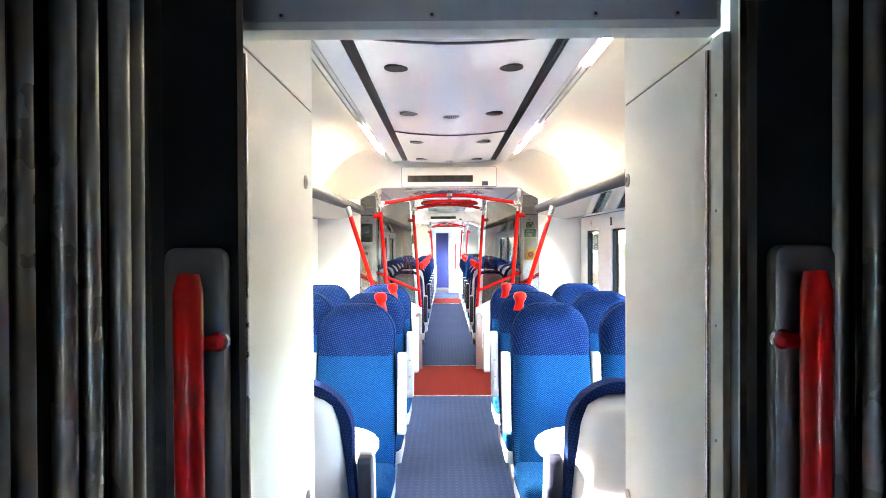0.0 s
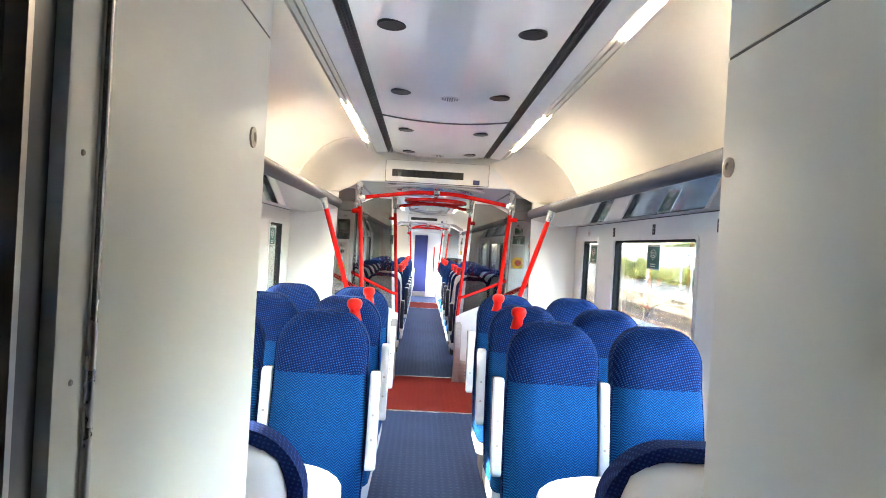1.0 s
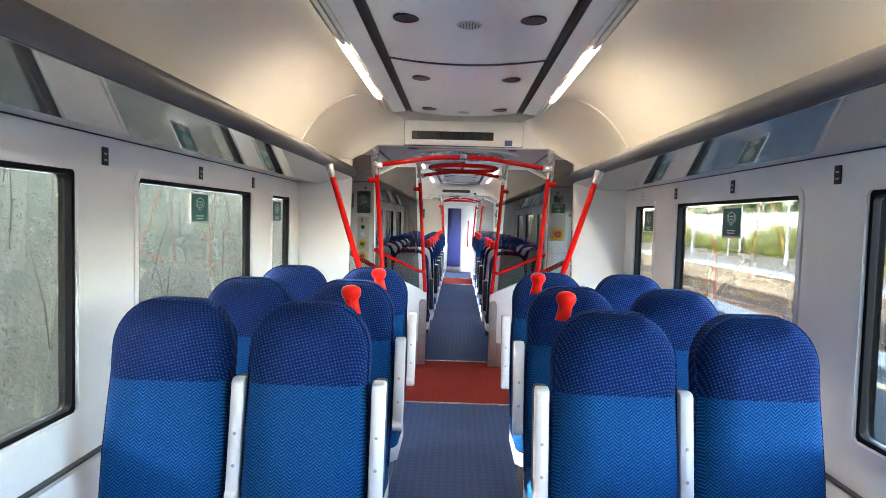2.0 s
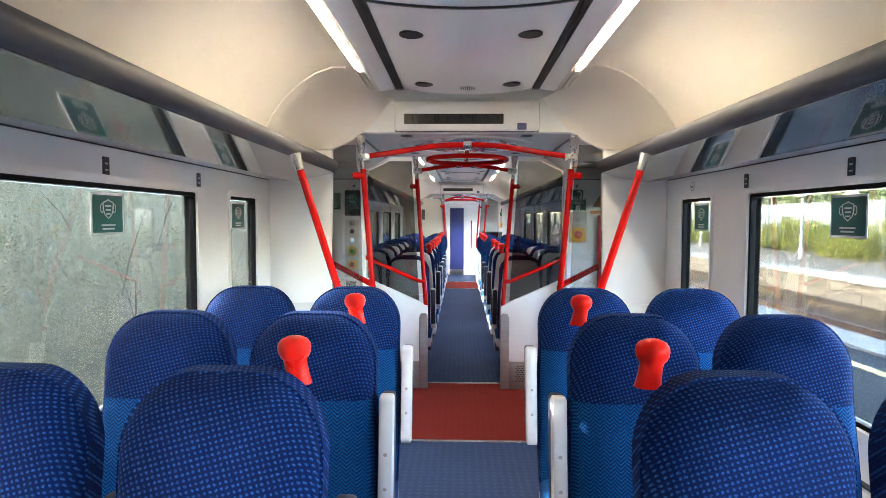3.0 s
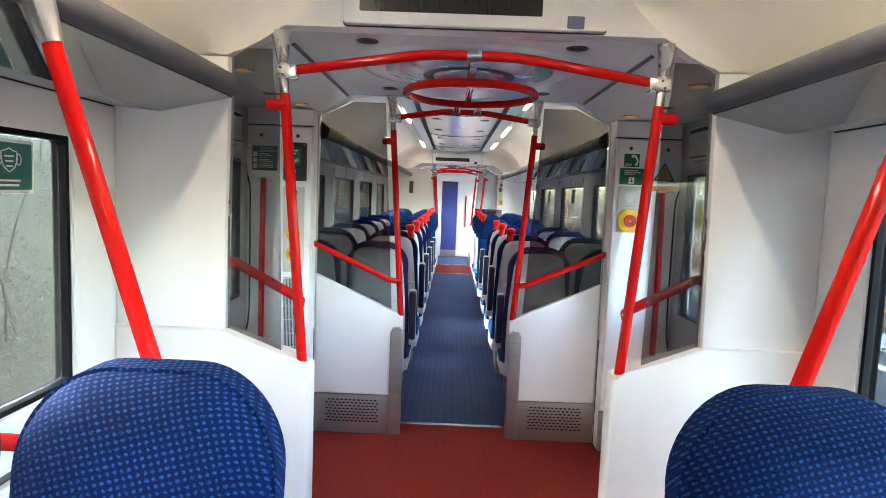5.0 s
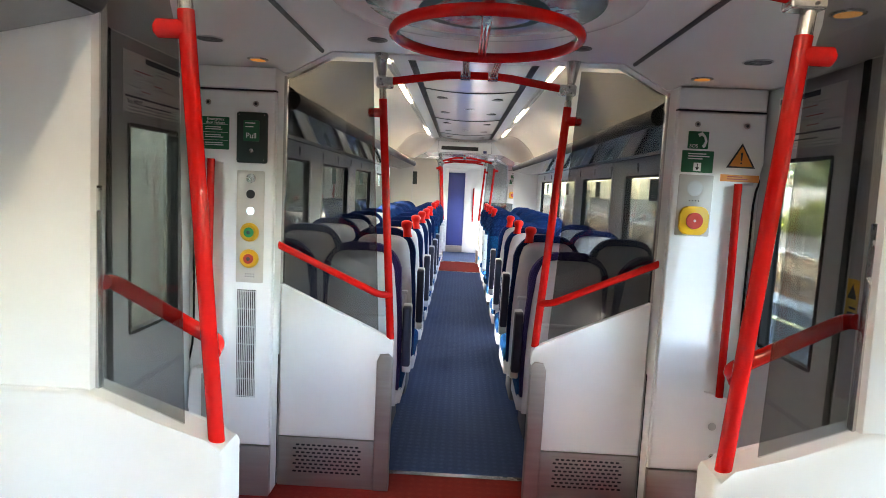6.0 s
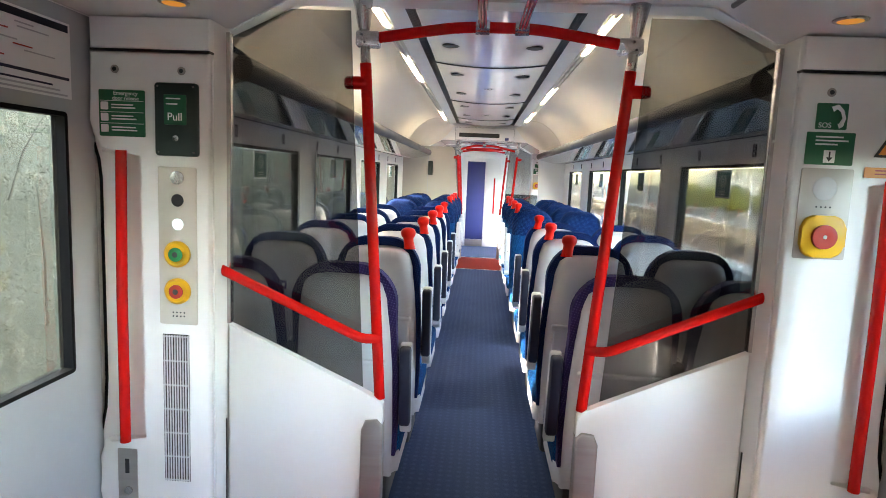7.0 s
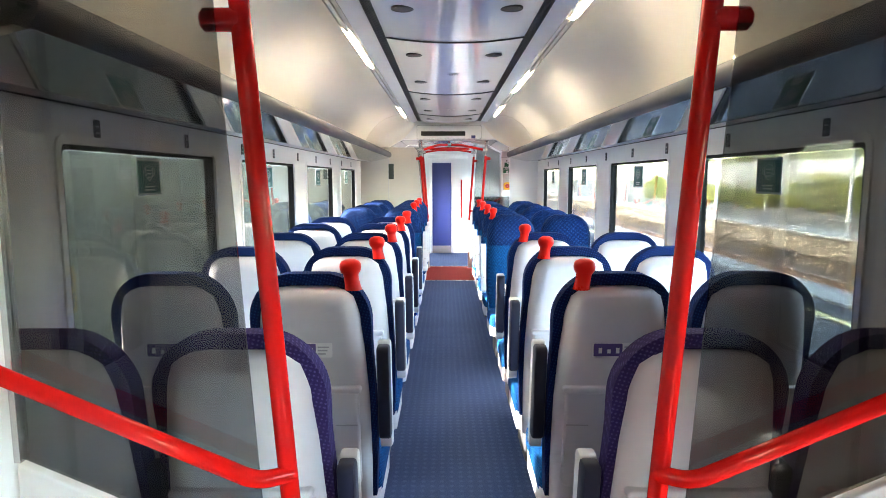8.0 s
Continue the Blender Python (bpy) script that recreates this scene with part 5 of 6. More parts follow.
def pillow_flat(half, y0, y1, z0, z1):
    bm = slab(B(), rounded(-half, half, y0, y1, 0.05, 5), "z", z0, z1, 0.02, 3)
    return bm


FACING = "blue two-tone train seat with raised white armrest beside the aisle"
AWAY = "train seat with a pale grey back shell and navy armrest pad"
masters = {}


def put_seat(x, y, faces, knob_on, edge=None, plate=False, lift=1.0):
    """A seat with its back at y; faces is -1 towards the front end and 1 towards the far end."""
    side = -1 if (x > 0) == (faces < 0) else 1
    edge = edge or FABHEAD
    key = (side, knob_on, edge.name, plate, faces)
    m = Matrix.Translation((x, y, 0)) @ Matrix.Rotation(0 if faces < 0 else math.pi, 4, "Z") @ Matrix.Diagonal((1, 1, lift, 1))
    if key not in masters:
        masters[key] = train_seat(side, knob_on, edge, FACING if faces < 0 else AWAY, plate, 0.085 if edge == FABEDGE else 0.0)
        masters[key].matrix_basis = m
        return
    master = masters[key]
    copy = copy_thing(master, Matrix.Identity(4))
    copy.matrix_basis = m


AISLE, WINDOW = 0.497, 0.952
for s in (-1, 1):
    # front saloon: two pairs at the tables with their backs to the lobby, three rows facing them
    for x in (AISLE + 0.02, WINDOW + 0.02):
        put_seat(s * x, 2.80, 1, False, lift=0.925)
    for i, y in enumerate((4.00, 4.72, 5.43)):
        put_seat(s * AISLE, y, -1, i < 2)
        put_seat(s * WINDOW, y, -1, False)
    # middle saloon: backs first, then the seats that face them
    away = (9.13, 9.86, 10.55, 11.25, 11.92) if s < 0 else (9.13, 9.86, 10.55)
    facing = (13.25, 13.95, 14.65, 15.35) if s < 0 else (12.10, 12.80, 13.50, 14.20, 14.9)
    put_seat(s * (AISLE + 0.026), 8.52, 1, False, FABEDGE, lift=0.97)
    put_seat(s * (WINDOW + 0.015), 8.52, 1, False, FABEDGE, lift=0.97)
    for i, y in enumerate(away):
        put_seat(s * AISLE, y, 1, True, None, i == 0)
        put_seat(s * WINDOW, y, 1, False, None, i == 0 and s < 0)
    for i, y in enumerate(facing):
        put_seat(s * AISLE, y, -1, i < len(facing) - 1)
        put_seat(s * WINDOW, y, -1, False)


# ---- tables ----
def bay_table(s, y, depth=0.46):
    t = thing("bay_table", "white bay table with a rounded end fixed to the wall", "table", (s * 0.8, y, 0), "bay tables")
    outline = [(s * 1.262, y - depth / 2), (s * 1.262, y + depth / 2), (s * 0.52, y + depth / 2)]
    for i in range(1, 12):
        a = radians(90 + 180 * i / 12)
        outline.append((s * (0.52 + 0.215 * math.cos(a)), y + depth / 2 * math.sin(a)))
    outline.append((s * 0.52, y - depth / 2))
    part("top", slab(B(), outline, "z", 0.715, 0.745, 0.010, 3), TABLE, t, "white table top")
    part("leg", bar(s * 0.56, s * 0.60, y - 0.05, y + 0.05, 0.0, 0.715, 0.008), SHELL, t)
    part("bracket", bar(s * 1.15, s * 1.262, y - 0.12, y + 0.12, 0.64, 0.714, 0.008), SHELL, t)


for s, ys in ((-1, (3.32, 12.55)), (1, (3.30, 11.30))):
    for y in ys:
        bay_table(s, y)


# ---- luggage guard rails behind the third row ----
def luggage_guard(s):
    t = thing("luggage_guard_rail", "leaning red guard pole with a low red cross bar", "grab rail", (s * 0.8, 5.70, 0), "luggage guard rails")
    top, foot = Vector((s * 0.802, 5.70, 1.787)), Vector((s * 0.545, 5.685, 0.985))
    d = (top - foot).normalized()
    part("pole", tube(B(), [foot, top - d * 0.05], 0.0172, 16), RED, t, "leaning red pole")
    part("socket", tube(B(), [top - d * 0.055, top - d * 0.01, top + d * 0.024], [0.0195, 0.025, 0.028], 16), CHROME, t, "grey metal socket")
    part("cross_bar", tube(B(), bend([(s * 1.262, 5.69, 1.0), (s * 0.50, 5.685, 0.985), (s * 0.47, 5.685, 0.02)], 0.05), 0.0165, 14), RED, t, "low red bar")


for s in (-1, 1):
    luggage_guard(s)


# ---- cupboards beside the gangway door ----
def cupboard(s, inner, far):
    t = thing("gangway_cupboard", "tall off-white equipment cupboard beside the gangway doorway", "cupboard", (s * 0.8, 2.25, 0), "gangway cupboards")
    part("body", bar(s * inner, s * 1.268, 1.985, far, 0.0, 1.868, 0.005), WARM, t)
    part("upper_body", bar(s * inner, s * 1.268, 1.985, far, 1.872, 2.41, 0.004), WARM, t)
    part("gap", bar(s * (inner + 0.003), s * 1.26, 1.99, far - 0.003, 1.86, 1.88), DARKGREY, t)
    strip = part("hinge_strip", bar(s * (inner - 0.004), s * (inner + 0.05), 1.935, 1.983, 0.0, 1.868, 0.004), WARM, t, "off-white hinge strip")
    part("hinge", tube(B(), [(s * (inner - 0.006), 1.982, 0.1), (s * (inner - 0.006), 1.982, 1.85)], 0.005, 10), CHROME, t)
    for k in range(9):
        part("rivet", lathe(B(), [(0.003, 0), (0.002, 0.0015)], (s * (inner - 0.004), 1.958, 0.25 + k * 0.19), "x", 8, -s), STEEL, strip)
    for z in (1.68, 0.9):
        part("lock", lathe(B(), [(0.017, 0), (0.017, 0.003), (0.009, 0.004), (0.006, 0.001)], (s * inner, 2.446, z), "x", 18, -s), STEEL, t, "recessed steel lock")


cupboard(-1, 0.385, 2.53)
cupboard(1, 0.41, 2.475)
header = thing("doorway_header", "pale metal header over the gangway doorway", "door header", (0, 1.96, 1.87), kind="structure")
part("beam", bar(-0.381, 0.406, 1.935, 1.985, 1.872, 1.96, 0.004), WARM, header)
part("lip", bar(-0.37, 0.395, 1.928, 1.934, 1.885, 1.945, 0.002), GREY, header)
for x in (-0.30, -0.06, 0.20, 0.33):
    screw(header, x, 1.927, 1.892, r=0.005)
structure("wall_over_doorway", bar(-0.38, 0.405, 1.95, 1.985, 1.962, 2.41), WARM, "pale wall above the gangway doorway")

# ---- gangway between the carriages ----
structure("wall_gangway_frame_left", bar(-0.62, -0.392, 1.905, 1.932, 0.0, 2.2), DARKGREY, "dark grey gangway door frame")
structure("wall_gangway_frame_right", bar(0.417, 0.62, 1.905, 1.932, 0.0, 2.2), DARKGREY, "dark grey gangway door frame")
structure("wall_gangway_frame_top", bar(-1.34, 1.34, 1.905, 1.927, 2.203, 2.415), DARKGREY, "dark panel above the gangway door")
structure("wall_gangway_frame_lintel", bar(-0.392, 0.417, 1.905, 1.927, 1.975, 2.2), DARKGREY, "dark grey gangway door frame head")
structure("floor_gangway", bar(-0.62, 0.62, -1.3, 1.955, -0.06, -0.004), DARKGREY, "dark ribbed gangway floor plate")
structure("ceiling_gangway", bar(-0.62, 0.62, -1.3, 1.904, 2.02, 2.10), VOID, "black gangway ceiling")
# unseen stub of the other carriage behind the gangway, added to let daylight in
structure("floor_other_carriage", bar(-1.36, 1.36, -4.6, -1.305, -0.06, -0.004), CARPET, "blue carpet of the unseen other carriage")
structure("ceiling_other_carriage", bar(-1.36, 1.36, -4.6, -1.305, 2.3, 2.36), WHITE, "white ceiling of the other carriage")
structure("wall_other_end", bar(-1.36, 1.36, -4.66, -4.605, 0.0, 2.36), WHITE, "white end wall of the other carriage")
for s in (-1, 1):
    wall_with_openings("wall_other_carriage", s, -4.6, -1.31, 0.0, 2.3, [(-4.2, -2.9, 0.83, 1.63)], "white side wall of the other carriage")
    structure("wall_other_front", bar(s * 0.5, s * 1.36, -1.305, -1.26, 0.0, 2.3), WHITE, "white end panel of the unseen other carriage")
for s in (-1, 1):
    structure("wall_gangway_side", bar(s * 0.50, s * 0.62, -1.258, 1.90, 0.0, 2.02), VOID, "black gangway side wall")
    structure("wall_gangway_jamb", bar(s * 0.455, s * 0.498, 1.70, 1.90, 0.0, 2.02, 0.01), GLOSSBLACK, "glossy black jamb between bellows and door frame")
    b = thing("bellows", "black rubber gangway bellows with tall vertical folds", "bellows", (s * 0.45, 0.8, 0), "gangway bellows")
    for k in range(27):
        y = 0.36 + k * 0.054 + (0.006 if k % 2 else -0.006)
        part("fold", tube(B(), [(s * 0.446, y, 0.0), (s * (0.446 + 0.003 * (k % 3)), y, 1.0), (s * 0.446, y, 2.02)], 0.0105 + 0.002 * (k % 2), 12), BELLOWS, b)
    g = thing("gangway_grab_handle", "red vertical grab handle on a grey mounting plate", "grab handle", (s * 0.36, 1.67, 1.2), "gangway grab handles")
    plate_x = (0.30, 0.375) if s < 0 else (0.345, 0.42)
    cx = (plate_x[0] + plate_x[1]) / 2
    part("plate", slab(B(), rounded(s * cx - 0.036, s * cx + 0.036, 0.95, 1.525, 0.015, 4), "y", 1.672, 1.695, 0.004), PLATE, g, "grey mounting plate")
    bx = cx - 0.006
    part("bar", tube(B(), [(s * bx, 1.646, 0.98), (s * bx, 1.643, 1.0), (s * bx, 1.643, 1.475), (s * bx, 1.646, 1.495)], [0.012, 0.0165, 0.0165, 0.012], 16), RED, g, "red bar")
    for z in (1.415, 1.06):
        part("stay", tube(B(), [(s * (bx - 0.024), 1.6725, z), (s * (bx - 0.022), 1.658, z), (s * bx, 1.646, z)], [0.009, 0.009, 0.008], 12), RED, g)
        part("collar", tube(B(), [(s * (bx - 0.025), 1.6725, z), (s * (bx - 0.0245), 1.667, z)], 0.012, 12), CHROME, g)
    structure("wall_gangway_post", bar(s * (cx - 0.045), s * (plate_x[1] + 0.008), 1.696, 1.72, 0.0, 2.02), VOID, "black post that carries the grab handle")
for s, x in ((-1, 0.402), (1, 0.427)):
    ch = thing("frame_channel", "slim steel channel on the gangway door frame", "channel", (s * x, 1.905, 0.02), "frame channels")
    part("web", bar(s * (x - 0.011), s * (x + 0.011), 1.902, 1.9045, 0.02, 1.99), STEEL, ch)
    for k in (-1, 1):
        part("lip", bar(s * (x + k * 0.010 - 0.0015), s * (x + k * 0.010 + 0.0015), 1.897, 1.902, 0.02, 1.99), STEEL, ch)
button = thing("door_button", "yellow door button box with a green lit ring", "button", (0.455, 1.90, 1.09))
part("case", bar(0.435, 0.476, 1.875, 1.904, 1.04, 1.165, 0.004), YELLOW, button)
part("ring", lathe(B(), [(0.016, 0), (0.016, 0.003), (0.010, 0.004)], (0.456, 1.875, 1.115), "y", 18, -1), GREENLED, button, "green glowing ring")

# ---- end lobby and end door ----
structure("wall_lobby_end", bar(-1.36, 1.36, 19.25, 19.36, 0.0, 2.42), WHITE, "white end wall of the carriage")
for s in (-1, 1):
    wall_with_openings("wall_lobby_%d" % (s + 1), s, 17.29, 19.248, 0.0, 2.42, [(17.75, 18.95, WIN_Z0, WIN_Z1)], "white side wall of the end lobby with its window")
    window(s, 17.75, 18.95, DIRTYPANE if s < 0 else PANE)
structure("ceiling_lobby", bar(-1.265, 1.265, 17.36, 19.248, 2.10, 2.16), VCEIL, "white lobby ceiling")
ed = thing("end_door", "blue end door leaf beside a white panel with a steel foot", "door", (-0.12, 19.24, 0), kind="structure")
part("leaf", bar(-0.315, 0.062, 19.225, 19.247, 0.15, 1.815, 0.004), BLUEDOOR, ed, "dark blue door leaf")
part("foot_plate", bar(-0.315, 0.062, 19.222, 19.247, 0.0, 0.147, 0.004), STEEL, ed)
part("white_panel", bar(0.068, 0.40, 19.218, 19.247, 0.0, 1.88, 0.006), WHITE, ed)
part("frame", bar(-0.40, -0.322, 19.215, 19.247, 0.0, 1.90, 0.006), WHITE, ed)
part("frame", bar(-0.40, 0.40, 19.212, 19.247, 1.905, 1.98, 0.006), WHITE, ed)
part("hand_rail", tube(B(), [(0.27, 19.19, 0.72), (0.27, 19.19, 1.48)], 0.016, 12), RED, ed, "red vertical hand rail")
for z in (0.74, 1.46):
    part("stub", tube(B(), [(0.27, 19.19, z), (0.27, 19.22, z)], 0.011, 10), RED, ed)


# ---- outside ----
def lay(name, pts, y0, y1, material, label):
    """Ground of one cross-section (x, z) laid along the line."""
    structure(name, strip_mesh([[(x, y, z) for x, z in pts] for y in (y0, y1)]), material, label)


lay("ground", [(-900, 6.0), (-60, 6.0), (-14, 5.2), (-8.5, 3.6), (-5.2, 1.6), (-3.4, 0.1), (-2.6, -0.75), (-2.1, -1.06), (25, -1.10), (900, -1.2)], -300, 600, EARTH, "dry earth bank and ground beside the line")
structure("platform_near", slab(B(), [(1.52, -1.08), (1.52, -0.12), (5.6, -0.14), (5.6, -1.08)], "y", -60, 140), ASPHALT, "asphalt station platform")
structure("platform_near_edge", bar(5.05, 5.66, -60, 140, -0.136, -0.10), COPING, "pale platform edge stones")
structure("platform_train_edge", bar(1.50, 2.15, -60, 140, -0.118, -0.105), mottled("brick_edge", ((0.22, 0.15, 0.125), (0.18, 0.125, 0.105), (0.26, 0.185, 0.16)), 3, bump=0.3, distance=0.01), "pinkish tactile edge beside the train")
structure("platform_line", bar(4.42, 4.56, -60, 140, -0.135, -0.128), plain("line_paint", (0.62, 0.52, 0.20), (0.55, 0.46, 0.18), 2, 0.6), "worn yellow platform line")
structure("track_bed", slab(B(), [(5.62, -1.09), (5.62, -1.05), (6.0, -1.03), (9.35, -1.0), (9.7, -0.90), (10.46, -0.72), (10.46, -1.09)], "y", -60, 140), BALLAST, "brown ballast of the track")
for x in (7.35, 8.79):
    prof = [(x - 0.07, -0.965), (x + 0.07, -0.965), (x + 0.012, -0.945), (x + 0.012, -0.84), (x + 0.036, -0.83), (x + 0.036, -0.805), (x - 0.036, -0.805), (x - 0.036, -0.83), (x - 0.012, -0.84), (x - 0.012, -0.945)]
    structure("track_rail", slab(B(), prof, "y", -60, 140), RAIL, "rusty steel running rail")
me = bar(-1.25, 1.25, -0.12, 0.12, -1.03, -0.965, 0.01)
first = tagged(part("sleeper", me, CONCRETE), "pale concrete sleeper under the rails", "sleeper", "sleepers")
first.location = (8.07, 0.0, 0.0)
for k in range(1, 70):
    copy_thing(first, Matrix.Translation((8.07, k * 0.68, 0)))
structure("platform_far_wall", slab(B(), [(10.5, -1.08), (10.5, -0.14), (10.9, -0.14), (10.9, -1.08)], "y", -60, 160), WALLSTONE, "weathered stone wall of the opposite platform")
face = [ob for ob in bpy.data.objects if ob.name == "platform_far_wall"][0]
rs = random.Random(31)
blocks = {}
for z0, z1 in ((-0.98, -0.70), (-0.695, -0.435), (-0.43, -0.155)):
    y = 8.0 - rs.uniform(0, 0.6)
    while y < 62:
        size = rs.choice((0.62, 0.85, 1.1, 1.35))
        if (size, z0) not in blocks:
            blocks[size, z0] = bar(10.455, 10.498, 0.006, size - 0.006, z0, z1, 0.01)
            first = part("stone_block", blocks[size, z0], STONEBLOCK, face)
            blocks[size, z0] = first.data
            first.location = (0, y, 0)
        else:
            copy = new("stone_block", blocks[size, z0])
            copy.parent = face
            copy.location = (rs.uniform(-0.008, 0.012), y, 0)
        y += size
structure("platform_far_edge", bar(10.34, 11.5, -60, 160, -0.136, -0.06), COPING, "white edge stones of the opposite platform")
structure("platform_far", slab(B(), [(10.91, -1.08), (10.91, -0.09), (15.0, -0.08), (18.0, 0.1), (26, 0.5), (26, -1.08)], "y", -60, 160), CONCRETE, "sandy surface of the opposite platform")


def palisade_fence(x, y0, y1, z, h):
    t = thing("palisade_fence", "pale grey steel palisade fence behind the platform", "fence", (x, y0, z))
    n = int((y1 - y0) / 0.17)
    pale = None
    for k in range(min(n, 290)):
        y = y0 + k * 0.17
        if pale is None:
            pale = part("pale", slab(B(), [(y - 0.04, z), (y + 0.04, z), (y + 0.04, z + h - 0.09), (y, z + h), (y - 0.04, z + h - 0.09)], "x", x - 0.012, x + 0.012), FENCE, t)
        else:
            ob = new("pale", pale.data)
            ob.parent = t
            ob.location = (0, k * 0.17, 0)
    for zz in (0.35, h - 0.45):
        part("cross_rail", bar(x + 0.014, x + 0.05, y0, y0 + 290 * 0.17, z + zz, z + zz + 0.05), FENCE, t)


palisade_fence(18.4, 9.0, 60.0, 0.10, 2.35)


def platform_lamp(x, y):
    t = thing("street_lamp", "slim pale platform lamp post with a small lantern", "street lamp", (x, y, -0.09), "platform lamps")
    part("post", tube(B(), [(x, y, -0.09), (x, y, 1.2), (x, y, 4.2)], [0.07, 0.055, 0.04], 12), FENCE, t)
    part("base", tube(B(), [(x, y, -0.09), (x, y, 0.35)], 0.10, 12), FENCE, t)
    part("lantern", lathe(B(), [(0.05, 0), (0.16, 0.08), (0.16, 0.16), (0.05, 0.22)], (x, y, 2.45), "z", 14), FENCE, t)


for y in (28.5, 39.0, 52.0):
    platform_lamp(14.3, y)
sign = thing("platform_sign", "blue and white station name sign on two posts with text bars", "sign", (14.3, 33.6, -0.08))
part("board", bar(14.28, 14.32, 32.8, 34.4, 1.78, 2.18), SIGNWHITE, sign)
part("blue_band", bar(14.275, 14.28, 32.8, 34.4, 1.78, 1.88), BLUEDOOR, sign)
part("text_bar", bar(14.272, 14.279, 33.05, 34.15, 1.96, 2.08), NAVY, sign)
for y in (32.95, 34.25):
    part("post", bar(14.321, 14.37, y - 0.03, y + 0.03, -0.09, 2.18), GREY, sign)


def leaves(name, centres, count, size, spread, material, seed, slim=0.45):
    """Many small bent leaves scattered round the centres, as one mesh."""
    rnd = np.random.RandomState(seed)
    pick = rnd.randint(0, len(centres), count)
    c = np.array(centres)[pick]
    g = rnd.normal(size=(count, 3))
    g = g / np.linalg.norm(g, axis=1, keepdims=True) * (rnd.rand(count, 1) ** 0.45)
    at = c[:, :3] + g * c[:, 3:4] * np.array(spread)
    u = rnd.normal(size=(count, 3))
    u /= np.linalg.norm(u, axis=1, keepdims=True)
    w = np.cross(u, rnd.normal(size=(count, 3)))
    w /= np.linalg.norm(w, axis=1, keepdims=True)
    l = size * (0.6 + 0.8 * rnd.rand(count, 1))
    verts = np.stack([at - u * l, at + w * l * slim, at + u * l, at - w * l * slim], 1).reshape(-1, 3)
    idx = np.arange(count * 4).reshape(-1, 4)
    me = bpy.data.meshes.new(name)
    me.from_pydata(verts.tolist(), [], idx.tolist())
    me.materials.append(material)
    return me


def shrub(x, y, z, r, h, seed):
    t = thing("shrub", "sunlit yellow-green shrub at the back of the platform", "shrub", (x, y, z), "platform shrubs")
    rnd = random.Random(seed)
    clumps = [(x + rnd.uniform(-r, r) * 0.7, y + rnd.uniform(-r, r), z + h * rnd.uniform(0.1, 0.85), r * rnd.uniform(0.3, 0.55)) for _ in range(12)]
    me = leaves("crown", [(a - x, b - y, c - z, d) for a, b, c, d in clumps], 5200, 0.050, (1, 1, 0.8), LEAF, seed)
    ob = new("crown", me)
    ob.parent = t
    bm = B()
    for a, b, c, d in clumps[:7]:
        tube(bm, [(x, y, z), ((a + x) / 2 + 0.05, (b + y) / 2, (c + z) / 2), (a, b, c)], [0.03, 0.02, 0.008], 6)
    part("stems", bm, TWIG, t)


for k in range(22):
    rr = random.Random(100 + k)
    shrub(16.6 + rr.uniform(-0.5, 0.5), 10.5 + k * 2.05 + rr.uniform(-0.8, 0.8), -0.02, rr.uniform(0.7, 1.5), rr.uniform(0.8, 2.2), 40 + k)


def bank_z(x):
    pts = [(-14, 5.2), (-8.5, 3.6), (-5.2, 1.6), (-3.4, 0.1), (-2.6, -0.75)]
    for (a, za), (b, zb) in zip(pts, pts[1:]):
        if a <= x <= b:
            return za + (zb - za) * (x - a) / (b - a)
    return 5.2


rb = np.random.RandomState(7)
centres = []
for _ in range(1500):
    x = -rb.uniform(3.0, 9.5)
    y = rb.uniform(-3, 34)
    centres.append((x, y, bank_z(x) + rb.uniform(-0.1, 0.5), rb.uniform(0.15, 0.6)))
brush = new("brush", leaves("brush", centres, 240000, 0.021, (1, 1, 0.8), DRYLEAF, 3, 0.22))
tagged(brush, "dense dry grey-green brush on the railway bank", "brush", "", "stuff")
bm = B()
for _ in range(140):
    x, y = -rb.uniform(2.8, 8.0), rb.uniform(0, 30)
    z = bank_z(x) - 0.05
    lx, ly, h = rb.uniform(-0.3, 0.4), rb.uniform(-0.4, 0.4), rb.uniform(0.5, 1.5)
    tube(bm, [(x, y, z), (x + lx * 0.4, y + ly * 0.3, z + h * 0.5), (x + lx, y + ly, z + h)], [0.012, 0.009, 0.003], 5)
tagged(part("brush_stems", bm, TWIG), "bare twigs standing in the brush on the bank", "twigs", "", "stuff")


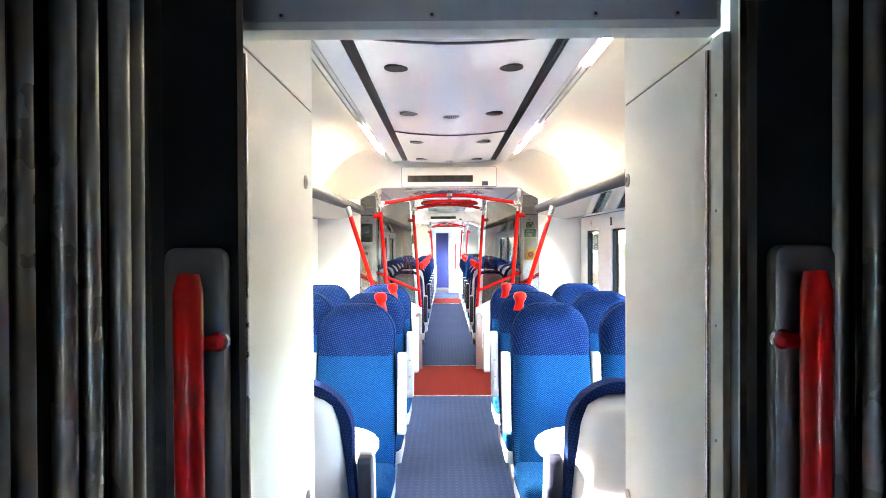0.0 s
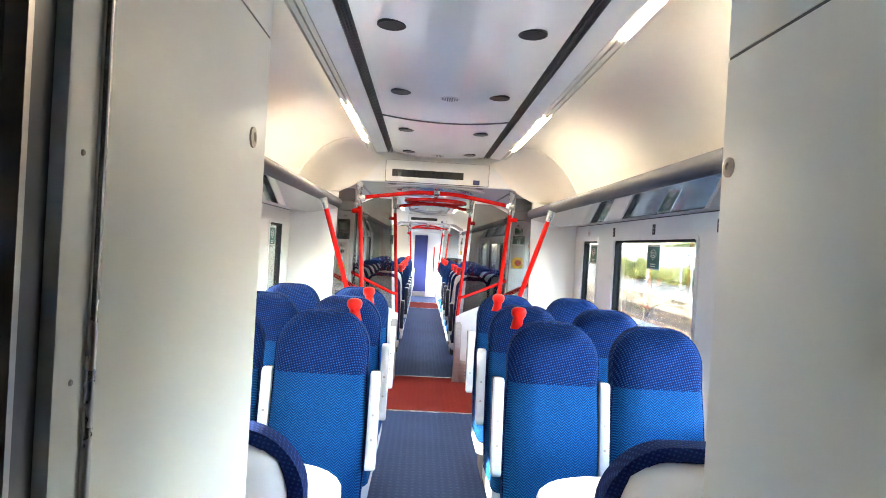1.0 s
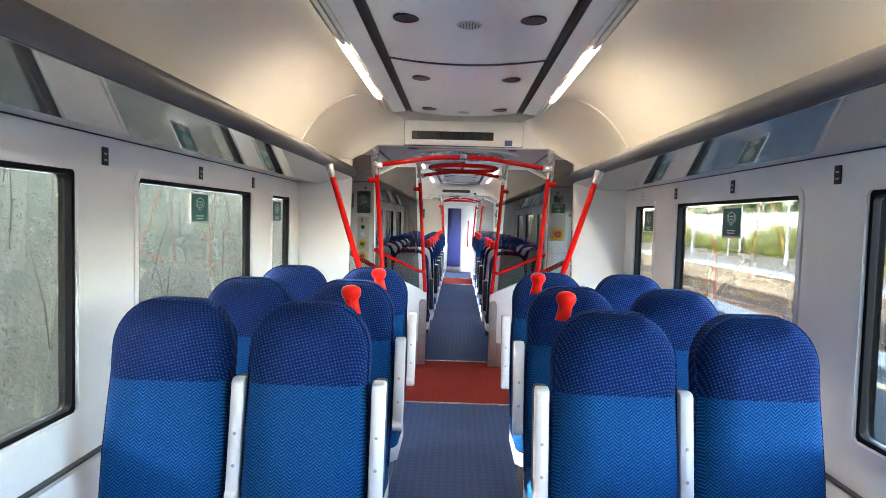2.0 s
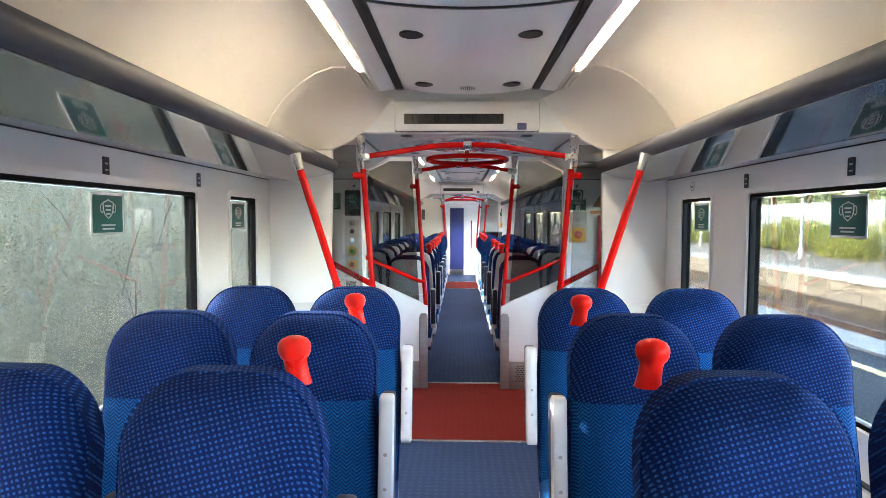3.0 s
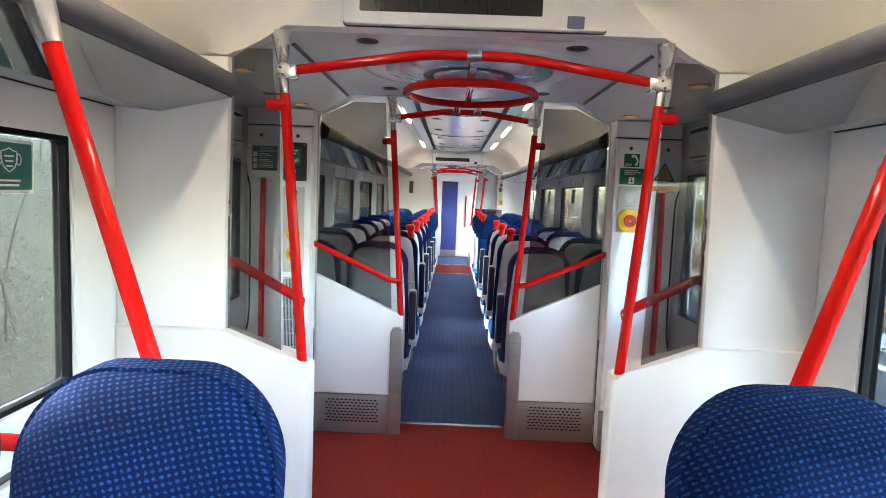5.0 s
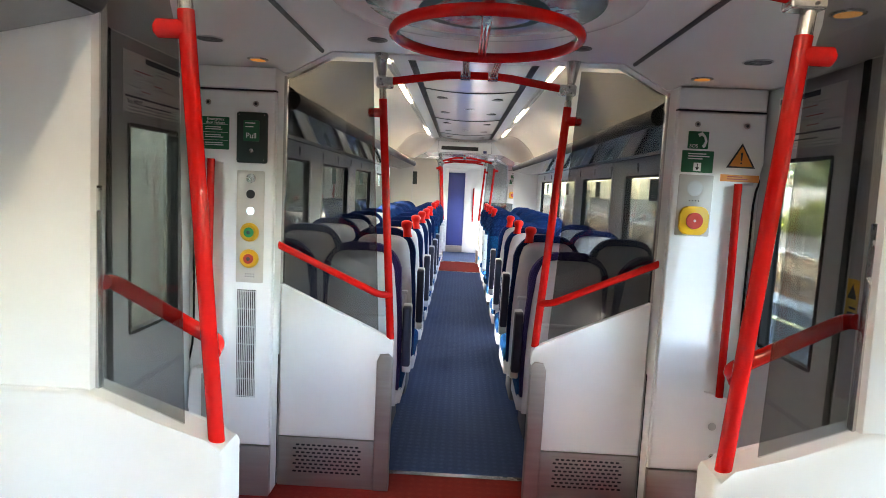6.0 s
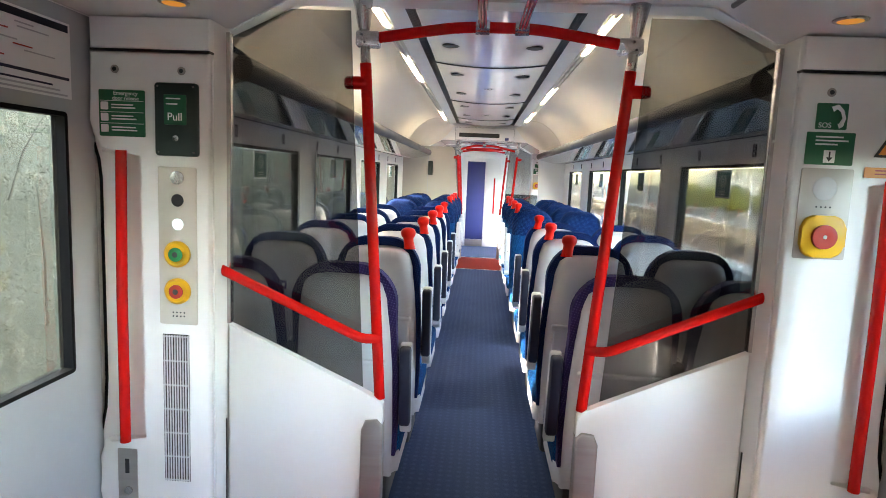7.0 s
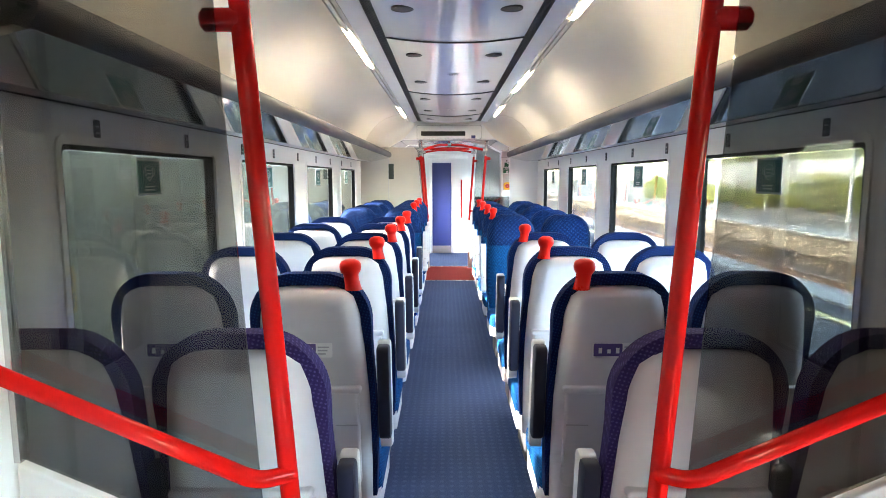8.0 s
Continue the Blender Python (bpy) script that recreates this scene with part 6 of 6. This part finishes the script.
def leafy_tree(x, y, z, h, r, seed, label, group, low=0.27):
    """A tree: tapered trunk, limbs, and a loose crown of many leaves."""
    t = thing("tree", label, "tree", (x, y, z), group)
    rnd = random.Random(seed)
    bm = B()
    tube(bm, [(x, y, z), (x + 0.1, y, z + h * 0.4), (x + 0.05, y + 0.1, z + h * 0.8)], [0.16, 0.11, 0.04], 10)
    clumps = []
    for k in range(26):
        a, rr = rnd.uniform(0, 6.28), r * rnd.uniform(0.3, 1.0)
        c = (x + rr * math.cos(a), y + rr * math.sin(a), z + h * rnd.uniform(low, 1.0))
        clumps.append((*c, r * rnd.uniform(0.28, 0.45)))
        tube(bm, [(x + 0.08, y, z + h * 0.4), ((x + c[0]) / 2, (y + c[1]) / 2, c[2] - 0.4), c], [0.05, 0.03, 0.01], 6)
    part("trunk", bm, TWIG, t)
    crown = new("crown", leaves("crown", [(a - x, b - y, c - z, d) for a, b, c, d in clumps], 7000, 0.078, (1, 1, 0.8), TREELEAF, seed))
    crown.parent = t


# bank trees stand out of view, spaced to filter the sun before the left windows
for k, (y, r) in enumerate(((-10.0, 1.7), (-7.8, 1.7), (-5.6, 1.7), (-3.4, 1.7), (-1.3, 1.6), (0.6, 1.6), (2.25, 1.4), (3.9, 1.3), (5.2, 1.1), (7.2, 1.5), (8.4, 1.5), (9.8, 1.5), (11.4, 1.7), (13.5, 1.5), (17.3, 1.3))):
    rr = random.Random(300 + k)
    x = -7.2 + rr.uniform(-0.2, 0.2)
    leafy_tree(x, y, bank_z(x) - 0.1, rr.uniform(4.4, 5.2), r, 60 + k, "unseen leafy tree added on the bank to break up the sun", "trees on the bank", 0.10 if 7 < y < 9 else 0.27)
for k in range(12):
    rr = random.Random(500 + k)
    leafy_tree(22.5 + rr.uniform(-1.5, 1.5), 14.0 + k * 4.1 + rr.uniform(-1.2, 1.2), 0.2, rr.uniform(3.2, 5.4), rr.uniform(1.6, 2.4), 700 + k, "sunlit tree behind the platform fence", "trees behind the fence")

weeds = [(10.1 + rb.uniform(-0.5, 0.3), rb.uniform(3, 60), -0.80, rb.uniform(0.06, 0.2)) for _ in range(420)]
tagged(new("weeds", leaves("weeds", weeds, 26000, 0.030, (1, 1.4, 0.9), leafy("dry_weeds", ((0.20, 0.12, 0.05), (0.30, 0.19, 0.08), (0.16, 0.15, 0.05))), 11, 0.2)), "dry rusty weeds along the foot of the platform wall", "weeds", "", "stuff")
